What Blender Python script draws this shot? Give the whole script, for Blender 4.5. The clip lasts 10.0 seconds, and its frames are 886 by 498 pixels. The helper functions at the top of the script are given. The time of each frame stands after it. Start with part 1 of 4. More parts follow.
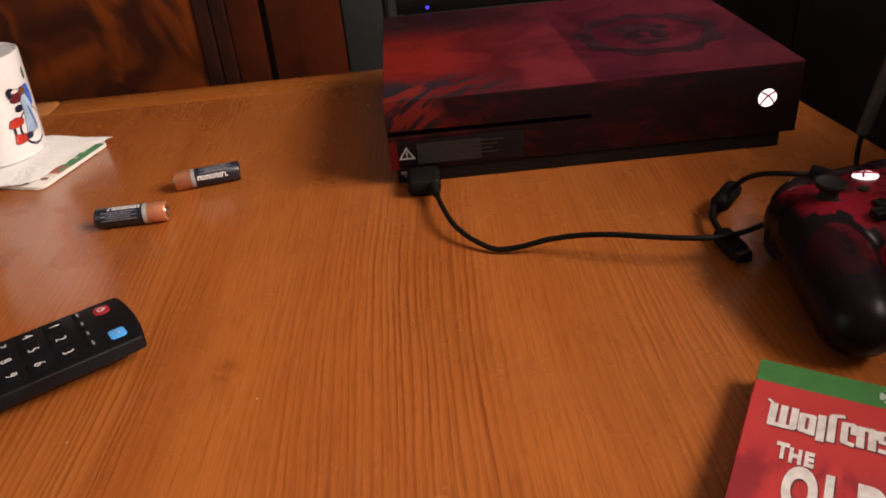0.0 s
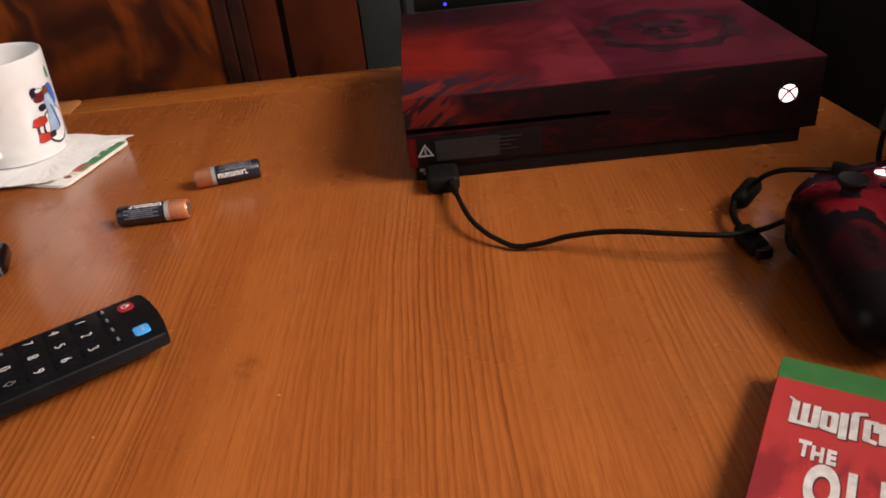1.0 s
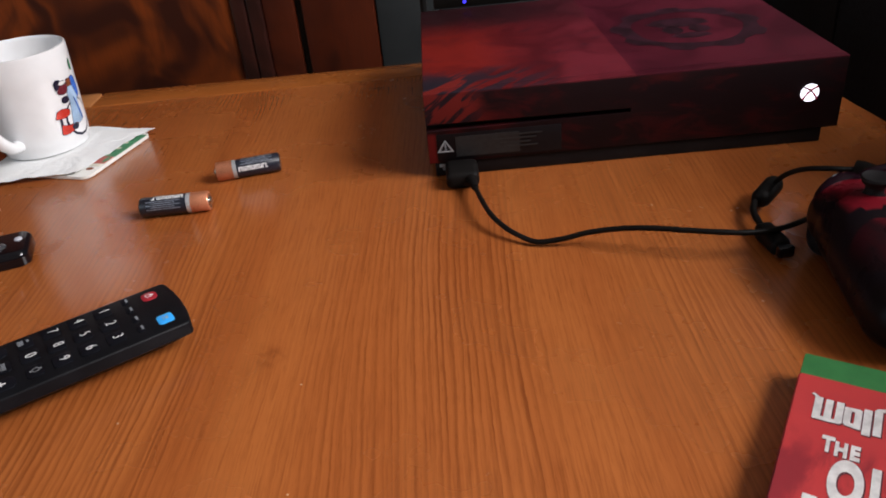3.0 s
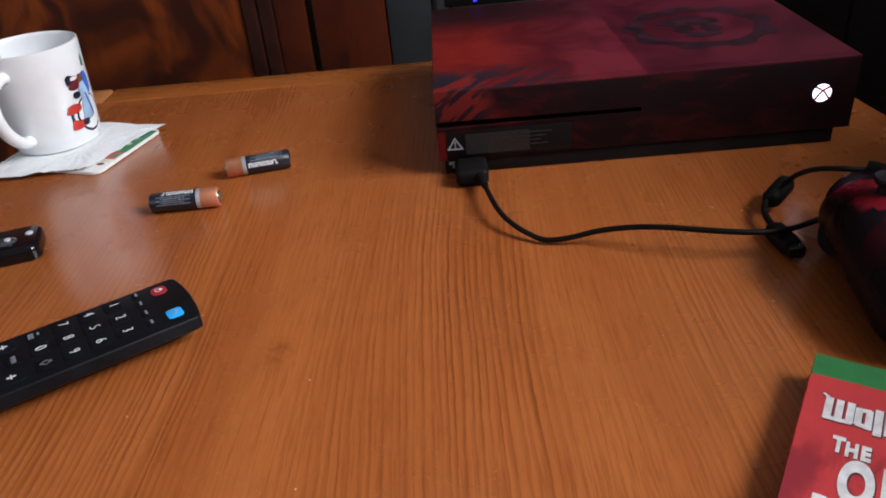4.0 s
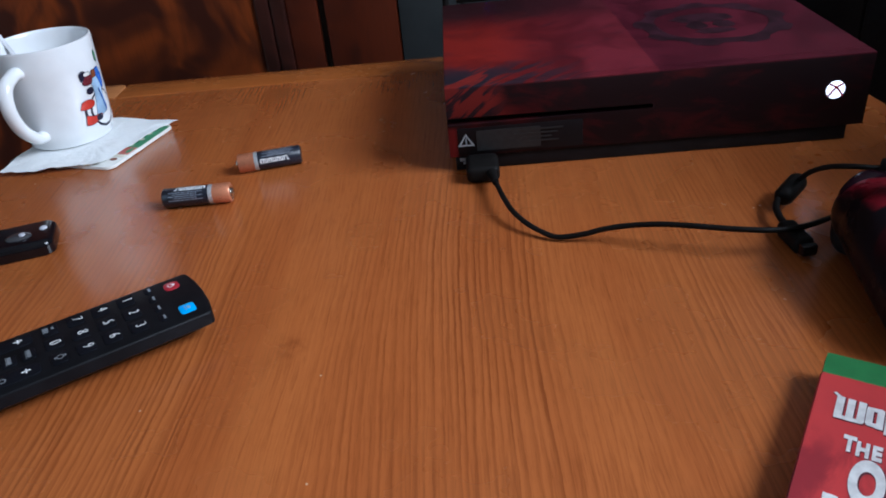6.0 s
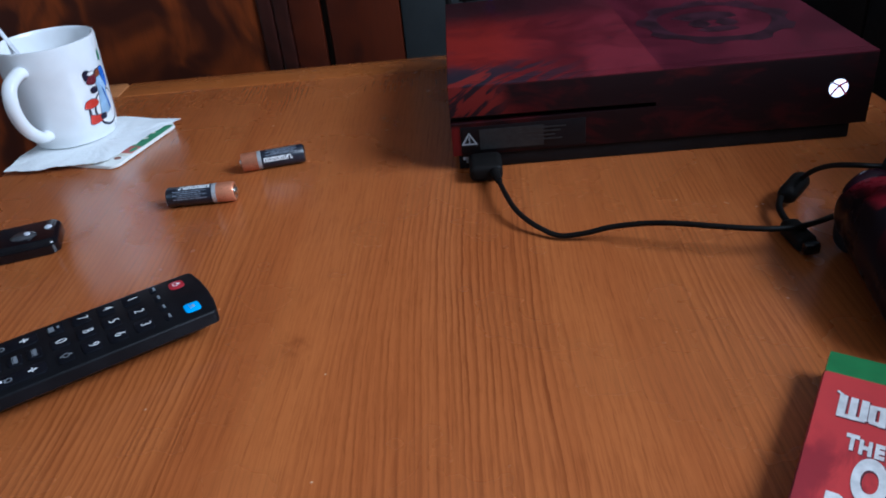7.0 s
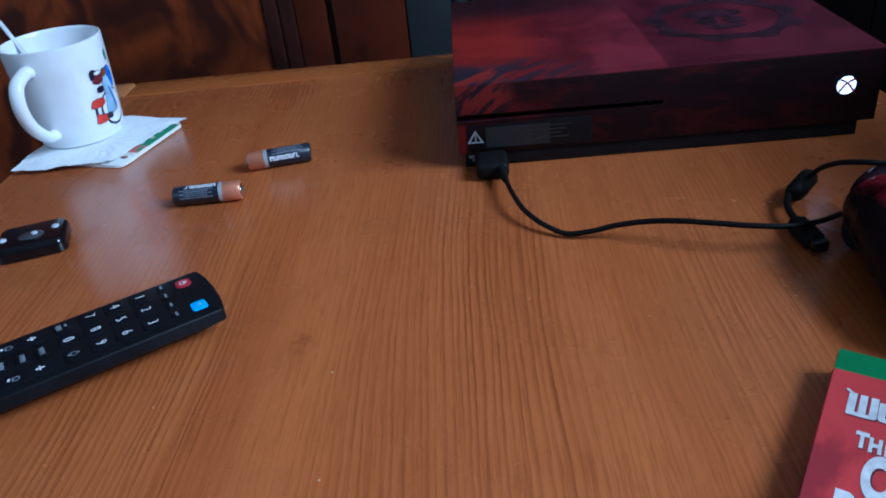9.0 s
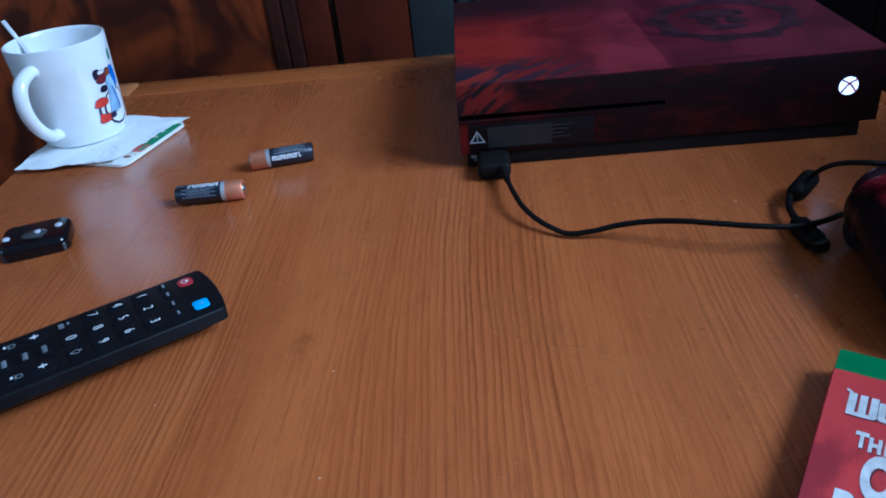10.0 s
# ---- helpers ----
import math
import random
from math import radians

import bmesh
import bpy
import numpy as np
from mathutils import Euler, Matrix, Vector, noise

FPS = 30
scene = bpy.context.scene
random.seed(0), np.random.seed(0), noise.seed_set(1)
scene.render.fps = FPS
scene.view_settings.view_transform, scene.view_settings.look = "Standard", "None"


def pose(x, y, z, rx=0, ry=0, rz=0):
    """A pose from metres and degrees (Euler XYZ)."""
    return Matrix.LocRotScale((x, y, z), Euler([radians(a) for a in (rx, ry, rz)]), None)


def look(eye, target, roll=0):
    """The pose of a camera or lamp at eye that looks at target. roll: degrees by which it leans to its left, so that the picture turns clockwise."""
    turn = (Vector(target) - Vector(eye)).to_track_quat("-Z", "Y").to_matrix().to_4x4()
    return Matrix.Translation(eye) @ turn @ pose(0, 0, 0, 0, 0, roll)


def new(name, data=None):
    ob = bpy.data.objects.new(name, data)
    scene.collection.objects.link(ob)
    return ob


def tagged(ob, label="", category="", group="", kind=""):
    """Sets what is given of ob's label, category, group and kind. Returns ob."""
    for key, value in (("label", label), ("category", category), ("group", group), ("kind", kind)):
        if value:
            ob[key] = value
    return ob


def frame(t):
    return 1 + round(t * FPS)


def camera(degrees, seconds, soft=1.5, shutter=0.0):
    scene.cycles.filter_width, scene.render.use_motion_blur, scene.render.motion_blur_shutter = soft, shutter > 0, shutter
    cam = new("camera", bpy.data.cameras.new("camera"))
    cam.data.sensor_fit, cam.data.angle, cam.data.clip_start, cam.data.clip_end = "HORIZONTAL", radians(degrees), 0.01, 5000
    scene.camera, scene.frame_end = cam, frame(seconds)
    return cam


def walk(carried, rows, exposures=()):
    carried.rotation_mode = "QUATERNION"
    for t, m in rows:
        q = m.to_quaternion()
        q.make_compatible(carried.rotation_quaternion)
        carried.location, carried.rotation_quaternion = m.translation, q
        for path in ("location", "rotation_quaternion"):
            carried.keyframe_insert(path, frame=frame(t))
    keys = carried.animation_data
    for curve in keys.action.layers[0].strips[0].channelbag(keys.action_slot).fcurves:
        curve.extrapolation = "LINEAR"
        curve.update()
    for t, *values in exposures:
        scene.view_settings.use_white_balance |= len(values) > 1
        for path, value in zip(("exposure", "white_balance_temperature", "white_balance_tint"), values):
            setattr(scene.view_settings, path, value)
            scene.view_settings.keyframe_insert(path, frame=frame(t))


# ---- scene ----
cam = camera(60.0, 10.0, soft=1.8)
PATH = [
    (0, (0.023, -0.506, 0.246), (0.053, 1.208, -0.783), -5.4),
    (0.5, (0.024, -0.507, 0.249), (0.035, 1.203, -0.788), -5.9),
    (1, (0.021, -0.507, 0.248), (0.009, 1.204, -0.788), -6.2),
    (1.5, (0.02, -0.507, 0.248), (0.0, 1.203, -0.788), -6.3),
    (2, (0.02, -0.507, 0.247), (-0.006, 1.203, -0.789), -6.4),
    (2.5, (0.017, -0.509, 0.247), (-0.013, 1.203, -0.788), -6.1),
    (4, (0.013, -0.511, 0.245), (-0.043, 1.202, -0.786), -5.7),
    (4.5, (0.014, -0.511, 0.246), (-0.055, 1.198, -0.792), -5.8),
    (5, (0.013, -0.511, 0.246), (-0.061, 1.196, -0.793), -5.9),
    (5.5, (0.013, -0.511, 0.246), (-0.066, 1.196, -0.793), -5.9),
    (7, (0.012, -0.512, 0.248), (-0.077, 1.191, -0.798), -6.1),
    (7.5, (0.012, -0.512, 0.248), (-0.079, 1.19, -0.798), -6.1),
    (8, (0.011, -0.512, 0.247), (-0.081, 1.191, -0.798), -6.1),
    (8.5, (0.011, -0.512, 0.247), (-0.087, 1.191, -0.797), -6.3),
    (9, (0.011, -0.512, 0.247), (-0.091, 1.19, -0.798), -6.4),
    (9.5, (0.01, -0.511, 0.245), (-0.091, 1.193, -0.797), -6.3),
    (10, (0.012, -0.513, 0.247), (-0.098, 1.19, -0.797), -6.4),
]
walk(cam, [(t, look(eye, target, roll)) for t, eye, target, roll in PATH],
     [(0, 0.07, 8100, 22), (1, 0.07, 7500, 19), (2.5, 0.08, 6600, 14), (4.5, 0.06, 5750, 9), (7.5, -0.06, 4650, 3), (10, -0.09, 4080, 0)])

# ---- world and light ----
world = bpy.data.worlds.new("world")
scene.world = world
world.use_nodes = True
wn = world.node_tree
sky = wn.nodes.new("ShaderNodeTexSky")
sky.sky_type = "NISHITA"
sky.sun_disc = False
sky.sun_elevation, sky.sun_rotation = radians(32), radians(80)
wn.nodes["Background"].inputs["Strength"].default_value = 0.12
wn.links.new(sky.outputs[0], wn.nodes["Background"].inputs["Color"])


def window_light(name, eye, target, width, height, watts, colour):
    data = bpy.data.lights.new(name, "AREA")
    data.shape, data.size, data.size_y, data.energy, data.color = "RECTANGLE", width, height, watts, colour
    new(name, data).matrix_world = look(eye, target)


# the sky's light in the two window openings of the room, both unseen
EAST = (-1.24, -0.08, 0.85, 1.90)
WEST = (-1.4, -0.4, 0.25, 1.45)
window_light("window_light_east", (1.72, -0.66, 1.38), (0, -0.05, 0.0), 1.1, 1.0, 72, (1.0, 0.97, 0.95))
# weak cool fill, added on the side with no known source
window_light("fill_light_west", (-1.97, -0.9, 0.85), (0, -0.3, 0.3), 0.9, 1.1, 4, (0.85, 0.93, 1.0))


# ---- materials ----
class Shader:
    """A node material with a short way to add nodes."""

    def __init__(self, name, rough=0.5, metal=0.0, colour=(0.5, 0.5, 0.5)):
        self.mat = bpy.data.materials.new(name)
        self.mat.use_nodes = True
        self.tree = self.mat.node_tree
        self.bsdf = self.tree.nodes["Principled BSDF"]
        self.bsdf.inputs["Base Color"].default_value = (*colour, 1)
        self.bsdf.inputs["Roughness"].default_value = rough
        self.bsdf.inputs["Metallic"].default_value = metal
        self.place = self.tree.nodes.new("ShaderNodeTexCoord").outputs["Object"]

    def put(self, socket, value):
        if isinstance(value, bpy.types.NodeSocket):
            self.tree.links.new(value, socket)
        elif isinstance(value, tuple) and len(value) == 3 and socket.type == "RGBA":
            socket.default_value = (*value, 1)
        else:
            socket.default_value = value

    def math(self, op, a, b=0.0, c=0.0):
        n = self.tree.nodes.new("ShaderNodeMath")
        n.operation = op
        for s, v in zip(n.inputs, (a, b, c)):
            self.put(s, v)
        return n.outputs[0]

    def scaled(self, sx, sy, sz, vector=None, shift=(0, 0, 0), turn=0):
        n = self.tree.nodes.new("ShaderNodeMapping")
        self.put(n.inputs["Vector"], vector or self.place)
        n.inputs["Scale"].default_value = (sx, sy, sz)
        n.inputs["Location"].default_value = shift
        n.inputs["Rotation"].default_value = (0, 0, radians(turn))
        return n.outputs[0]

    def noise(self, vector, scale=1.0, detail=3.0, rough=0.55, distortion=0.0):
        n = self.tree.nodes.new("ShaderNodeTexNoise")
        self.put(n.inputs["Vector"], vector)
        n.inputs["Scale"].default_value, n.inputs["Detail"].default_value = scale, detail
        n.inputs["Roughness"].default_value, n.inputs["Distortion"].default_value = rough, distortion
        return n.outputs["Fac"]

    def axes(self, vector=None):
        n = self.tree.nodes.new("ShaderNodeSeparateXYZ")
        self.put(n.inputs[0], vector or self.place)
        return n.outputs[0], n.outputs[1], n.outputs[2]

    def join(self, x, y, z):
        n = self.tree.nodes.new("ShaderNodeCombineXYZ")
        for s, v in zip(n.inputs, (x, y, z)):
            self.put(s, v)
        return n.outputs[0]

    def step(self, value, a, b, lo=0.0, hi=1.0):
        n = self.tree.nodes.new("ShaderNodeMapRange")
        n.interpolation_type = "SMOOTHSTEP"
        for s, v in zip(n.inputs, (value, a, b, lo, hi)):
            self.put(s, v)
        return n.outputs[0]

    def mix(self, fac, a, b, kind="MIX"):
        n = self.tree.nodes.new("ShaderNodeMix")
        n.data_type, n.blend_type = "RGBA", kind
        self.put(n.inputs[0], fac)
        self.put(n.inputs[6], a)
        self.put(n.inputs[7], b)
        return n.outputs[2]

    def bump(self, height, strength=0.2, distance=0.001):
        n = self.tree.nodes.new("ShaderNodeBump")
        n.inputs["Strength"].default_value, n.inputs["Distance"].default_value = strength, distance
        self.put(n.inputs["Height"], height)
        self.put(self.bsdf.inputs["Normal"], n.outputs[0])

    def done(self, colour=None, rough=None, **more):
        if colour is not None:
            self.put(self.bsdf.inputs["Base Color"], colour)
        if rough is not None:
            self.put(self.bsdf.inputs["Roughness"], rough)
        return self.mat


def plain(name, colour, rough=0.5, metal=0.0, grain=60.0, vary=0.25, bump=0.05, coat=0.0, spec=0.5):
    """A painted or moulded surface with slight mottling and fine relief."""
    s = Shader(name, rough, metal)
    big = s.noise(s.place, grain, 4)
    fine = s.noise(s.place, grain * 22, 2)
    dark = tuple(c * (1 - vary) for c in colour)
    light = tuple(min(1, c * (1 + vary * 0.5)) for c in colour)
    s.bump(fine, bump, 0.0004)
    s.bsdf.inputs["Coat Weight"].default_value = coat
    s.bsdf.inputs["Specular IOR Level"].default_value = spec
    return s.done(s.mix(s.step(big, 0.3, 0.7), dark, light), s.step(fine, 0.2, 0.8, max(0.02, rough - 0.06), rough + 0.06))


def table_wood(name, pale, mid, deep, along_x=False, shift=(0, 0, 0), bands=False):
    """Lacquered softwood veneer: growth lines that swell and drift, in close, wide and plain bands, pores, specks."""
    s = Shader(name, 0.3)
    x, y, z = s.axes(s.scaled(1, 1, 1, shift=shift))
    if along_x:
        x, y = y, x
    at = lambda a, b, c, kx, ky: s.join(s.math("MULTIPLY", a, kx), s.math("MULTIPLY", b, ky), c)
    drift = s.noise(at(x, y, 0.0, 4.0, 1.5), 1, 2)
    wander = s.noise(at(x, y, 3.0, 30.0, 9.0), 1, 2)
    jitter = s.noise(at(x, y, 4.0, 260.0, 85.0), 1, 2)
    u = s.math("ADD", x, s.math("ADD", s.math("MULTIPLY", drift, 0.045), s.math("ADD", s.math("MULTIPLY", wander, 0.0045), s.math("MULTIPLY", jitter, 0.0013))))
    uneven = s.noise(at(u, y, 1.0, 60.0, 0.8), 1, 2)
    phase = s.math("FRACT", s.math("ADD", s.math("MULTIPLY", u, 1 / 0.0041), s.math("MULTIPLY", uneven, 2.6)))
    # each ring darkens slowly and ends sharply
    line = s.math("MULTIPLY", s.step(phase, 0.28, 0.86), s.step(phase, 1.0, 0.93))
    weight = s.step(s.noise(at(u, y, 6.0, 230.0, 5.0), 1, 2), 0.32, 0.64, 0.40, 1.0)
    if bands:
        ramp = s.tree.nodes.new("ShaderNodeValToRGB")
        stops = ((-0.40, 0.45), (-0.27, 0.45), (-0.20, 0.8), (-0.135, 0.9), (-0.112, 0.22), (-0.078, 0.16), (-0.062, 0.6), (-0.016, 0.7), (0.0, 1.0), (0.045, 1.0),
                 (0.060, 0.5), (0.076, 0.25), (0.100, 0.3), (0.120, 0.65), (0.165, 0.5), (0.24, 0.4), (0.40, 0.5))
        while len(ramp.color_ramp.elements) < len(stops):
            ramp.color_ramp.elements.new(0.5)
        for e, (where, level) in zip(ramp.color_ramp.elements, stops):
            e.position, e.color = (where + 0.4) / 0.8, (level, level, level, 1)
        s.put(ramp.inputs[0], s.math("DIVIDE", s.math("ADD", s.math("ADD", x, 0.385), s.math("MULTIPLY", drift, 0.03)), 0.8))
        zone = s.math("MULTIPLY", ramp.outputs[0], s.step(s.noise(at(u, y, 9.0, 16.0, 2.4), 1, 2), 0.36, 0.60, 0.5, 1.0))
        zone = s.math("MULTIPLY", zone, s.step(y, 0.10, -0.24, 0.42, 1.0))
    else:
        zone = s.step(s.noise(at(u, y, 9.0, 13.0, 1.8), 1, 2), 0.42, 0.58, 0.24, 1.0)
    lines = s.math("MULTIPLY", line, s.math("MULTIPLY", weight, zone))
    fine = s.noise(at(u, y, 7.0, 800.0, 22.0), 1, 3, 0.6)
    pores = s.noise(at(x, y, 2.0, 1500.0, 90.0), 1, 2)
    flecks = s.noise(at(x, y, 8.0, 900.0, 60.0), 1, 2)
    broad = s.noise(at(u, y, 5.0, 22.0, 1.6), 1, 3)
    mottle = s.noise(s.place, 42, 4, 0.6)
    c = s.mix(s.step(broad, 0.32, 0.68), pale, mid)
    c = s.mix(s.step(mottle, 0.35, 0.7, 0.0, 0.22), c, mid)
    c = s.mix(s.step(flecks, 0.60, 0.78, 0.0, 0.30), c, tuple(v * 1.35 for v in pale))
    c = s.mix(s.math("MULTIPLY", lines, 0.77), c, deep)
    c = s.mix(s.step(fine, 0.45, 0.75, 0.0, 0.40), c, deep)
    c = s.mix(s.step(pores, 0.55, 0.80, 0.0, 0.26), c, tuple(v * 0.4 for v in deep))
    # a rubbed dull patch in the lacquer and scattered pale specks
    fx, fy = s.math("ADD", x, 0.088), s.math("ADD", y, 0.194)
    spot = s.math("SQRT", s.math("ADD", s.math("MULTIPLY", fx, fx), s.math("MULTIPLY", fy, fy)))
    worn = s.math("MULTIPLY", s.step(spot, 0.012, 0.004), s.step(s.noise(s.place, 150, 4), 0.36, 0.62))
    c = s.mix(s.math("MULTIPLY", worn, 0.40), c, deep)
    cells = s.tree.nodes.new("ShaderNodeTexVoronoi")
    s.put(cells.inputs["Vector"], s.join(x, y, 0.0))
    cells.inputs["Scale"].default_value = 30.0
    c = s.mix(s.step(cells.outputs["Distance"], 0.022, 0.012, 0.0, 0.7), c, (0.70, 0.50, 0.30))
    smear = s.noise(s.place, 11, 4, 0.6)
    s.bump(s.math("ADD", s.math("MULTIPLY", line, -0.3), s.math("MULTIPLY", pores, -0.6)), 0.07, 0.0004)
    s.bsdf.inputs["Specular IOR Level"].default_value = 0.75
    return s.done(c, s.step(smear, 0.3, 0.7, 0.20, 0.31))


def flame_veneer(name, pale, deep):
    """Figured veneer: broad soft dark flames that lean and curl."""
    s = Shader(name, 0.34)
    x, y, z = s.axes()
    w = s.noise(s.join(s.math("MULTIPLY", x, 4.0), s.math("MULTIPLY", z, 3.0), 0.3), 1, 2, 0.5, 0.4)
    u = s.math("ADD", s.math("ADD", s.math("MULTIPLY", x, 8.5), s.math("MULTIPLY", z, 3.2)), s.math("MULTIPLY", w, 3.0))
    flame = s.noise(s.join(u, s.math("SUBTRACT", s.math("MULTIPLY", z, 4.5), s.math("MULTIPLY", x, 1.5)), 0.7), 1, 2, 0.45, 1.1)
    curl = s.noise(s.join(s.math("MULTIPLY", x, 26.0), s.math("MULTIPLY", z, 9.0), 2.0), 1, 3, 0.5, 0.8)
    fibre = s.noise(s.join(s.math("MULTIPLY", x, 300.0), s.math("MULTIPLY", z, 9.0), 0.0), 1, 3)
    c = s.mix(s.step(flame, 0.38, 0.60), deep, pale)
    c = s.mix(s.step(curl, 0.46, 0.70, 0, 0.45), c, deep)
    c = s.mix(s.step(fibre, 0.4, 0.8, 0, 0.25), c, deep)
    return s.done(c)


def crimson_print(name):
    """Dark crimson printed plastic of the console: smoky clouds, claw-like slashes, a dotted half."""
    s = Shader(name, 0.42)
    x, y, z = s.axes()
    times, plus = (lambda a, b: s.math("MULTIPLY", a, b)), (lambda a, b: s.math("ADD", a, b))
    cloud = s.noise(s.place, 15, 5, 0.6, 0.7)
    smoke = s.noise(s.scaled(1, 1.6, 1, turn=25), 31, 5, 0.6, 0.5)
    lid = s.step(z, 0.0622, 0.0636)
    # lid: orange red towards one end, pinker towards the middle, a fine dotted plum half beyond
    top = s.mix(s.step(x, 0.02, 0.13), (0.200, 0.014, 0.010), (0.135, 0.015, 0.024))
    top = s.mix(s.step(cloud, 0.62, 0.34, 0, 0.72), top, (0.050, 0.006, 0.009))
    top = s.mix(s.step(smoke, 0.55, 0.74, 0, 0.55), top, (0.026, 0.010, 0.016))
    fade = plus(s.step(y, 0.09, 0.21), times(s.math("SUBTRACT", cloud, 0.5), 1.5))
    top = s.mix(times(s.step(fade, 0.30, 0.95, 0, 0.9), s.step(x, 0.24, 0.05)), top, (0.014, 0.007, 0.010))
    dots = times(s.math("SINE", times(x, 1900.0)), s.math("SINE", times(y, 1900.0)))
    half = s.step(plus(x, times(y, 0.02)), 0.1480, 0.1488)
    plum = s.mix(s.step(cloud, 0.36, 0.62), (0.050, 0.006, 0.012), (0.094, 0.010, 0.020))
    plum = s.mix(s.step(dots, 0.0, 0.4, 0.0, 0.5), plum, (0.030, 0.005, 0.010))
    top = s.mix(half, top, plum)
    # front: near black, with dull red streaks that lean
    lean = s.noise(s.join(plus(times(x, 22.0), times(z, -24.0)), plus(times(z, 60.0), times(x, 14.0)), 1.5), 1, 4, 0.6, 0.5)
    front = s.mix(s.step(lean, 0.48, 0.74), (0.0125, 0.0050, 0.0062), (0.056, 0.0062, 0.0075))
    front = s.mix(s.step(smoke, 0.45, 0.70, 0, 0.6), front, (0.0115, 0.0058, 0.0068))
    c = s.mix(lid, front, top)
    # smudged slate marks over the lid's edge, and claw slashes round the corner
    flow = plus(z, times(y, 0.75))
    across = plus(times(x, -92.0), times(flow, 118.0))
    along = plus(times(x, 22.0), times(flow, 17.0))
    slash = s.noise(s.join(across, along, 0.0), 1, 3, 0.5, 0.35)
    ragged = times(s.math("SUBTRACT", smoke, 0.5), 0.05)
    near = times(s.step(plus(x, ragged), 0.046, 0.028), s.step(y, 0.040, 0.018))
    near = times(near, s.step(z, 0.036, 0.042))
    c = s.mix(times(near, 0.9), c, (0.170, 0.018, 0.015))
    c = s.mix(times(near, s.step(slash, 0.50, 0.56, 0, 0.95)), c, (0.013, 0.010, 0.014))
    reach = times(s.step(plus(x, ragged), 0.125, 0.05), s.step(plus(y, ragged), 0.058, 0.026))
    c = s.mix(times(times(reach, lid), s.step(slash, 0.44, 0.54, 0, 0.85)), c, (0.020, 0.016, 0.024))
    edge = times(times(s.step(x, 0.008, 0.004), s.step(z, 0.036, 0.032)), 0.8)
    c = s.mix(edge, c, (0.18, 0.014, 0.014))
    s.bump(s.noise(s.place, 1500, 2), 0.08, 0.0003)
    s.bsdf.inputs["Specular IOR Level"].default_value = 0.12
    return s.done(c, s.step(cloud, 0.3, 0.7, 0.40, 0.54))


def crimson_shell(name):
    """Controller shell: crimson with black smoke, a toothed black ring round one side of the face, and painted shade
    low on that side.
    """
    s = Shader(name, 0.32)
    x, y, z = s.axes()
    cloud = s.noise(s.place, 28, 5, 0.6, 0.6)
    c = s.mix(s.step(cloud, 0.35, 0.6), (0.060, 0.003, 0.006), (0.185, 0.008, 0.016))
    dx, dy = s.math("ADD", x, 0.053), s.math("ADD", y, 0.025)
    r = s.math("SQRT", s.math("ADD", s.math("MULTIPLY", dx, dx), s.math("MULTIPLY", dy, dy)))
    teeth = s.math("MULTIPLY", s.step(s.math("SINE", s.math("MULTIPLY", s.math("ARCTAN2", dy, dx), 9.0)), -0.2, 0.3), 0.0035)
    ring = s.math("MULTIPLY", s.step(r, 0.0150, 0.0170), s.step(s.math("SUBTRACT", r, teeth), 0.0235, 0.0215))
    # shade of the low left flank painted near black, with a smoky border
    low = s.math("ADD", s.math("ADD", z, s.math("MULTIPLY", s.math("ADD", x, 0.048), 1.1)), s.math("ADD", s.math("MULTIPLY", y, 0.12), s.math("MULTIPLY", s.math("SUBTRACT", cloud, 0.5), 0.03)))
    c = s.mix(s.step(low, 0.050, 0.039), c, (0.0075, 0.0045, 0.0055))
    inside = s.math("MULTIPLY", s.step(r, 0.0165, 0.0150), s.step(z, 0.030, 0.042))
    c = s.mix(s.math("MULTIPLY", inside, 0.7), c, s.mix(s.step(cloud, 0.38, 0.62), (0.010, 0.004, 0.006), (0.038, 0.004, 0.007)))
    c = s.mix(ring, c, (0.008, 0.005, 0.007))
    s.bsdf.inputs["Specular IOR Level"].default_value = 0.10
    s.bump(s.noise(s.place, 2200, 2), 0.05, 0.0002)
    return s.done(c, s.step(cloud, 0.3, 0.7, 0.24, 0.34))


def glow(name, colour, strength):
    s = Shader(name, 0.3, 0.0, colour)
    s.bsdf.inputs["Emission Color"].default_value = (*colour, 1)
    s.bsdf.inputs["Emission Strength"].default_value = strength
    return s.mat


def printed_napkin(name):
    """White tissue paper with faint quilting."""
    s = Shader(name, 0.9)
    quilt = s.noise(s.place, 130, 3)
    s.bump(quilt, 0.9, 0.0012)
    return s.done(s.mix(s.noise(s.place, 25, 4), (0.74, 0.76, 0.76), (0.86, 0.87, 0.86)))


WOOD = table_wood("table_wood", (0.475, 0.144, 0.034), (0.400, 0.110, 0.025), (0.150, 0.031, 0.007), bands=True)
STRIP_WOOD = table_wood("edge_wood", (0.40, 0.125, 0.024), (0.34, 0.10, 0.018), (0.20, 0.05, 0.009), True)
CORNER_WOOD = table_wood("corner_wood", (0.47, 0.20, 0.070), (0.42, 0.17, 0.055), (0.28, 0.10, 0.03), True)
VENEER = flame_veneer("flame_veneer", (0.235, 0.046, 0.007), (0.046, 0.010, 0.005))
DARK_VENEER = flame_veneer("dark_veneer", (0.105, 0.018, 0.006), (0.050, 0.010, 0.005))
GREY_PANEL = plain("slate_grey_paint", (0.031, 0.034, 0.035), 0.7, grain=8, spec=0.2)
MOULDING = flame_veneer("moulding_wood", (0.052, 0.014, 0.010), (0.026, 0.008, 0.006))
GROOVE = plain("groove_brown", (0.012, 0.006, 0.004), 0.5)
CRIMSON = crimson_print("crimson_print")
SHELL = crimson_shell("crimson_shell")
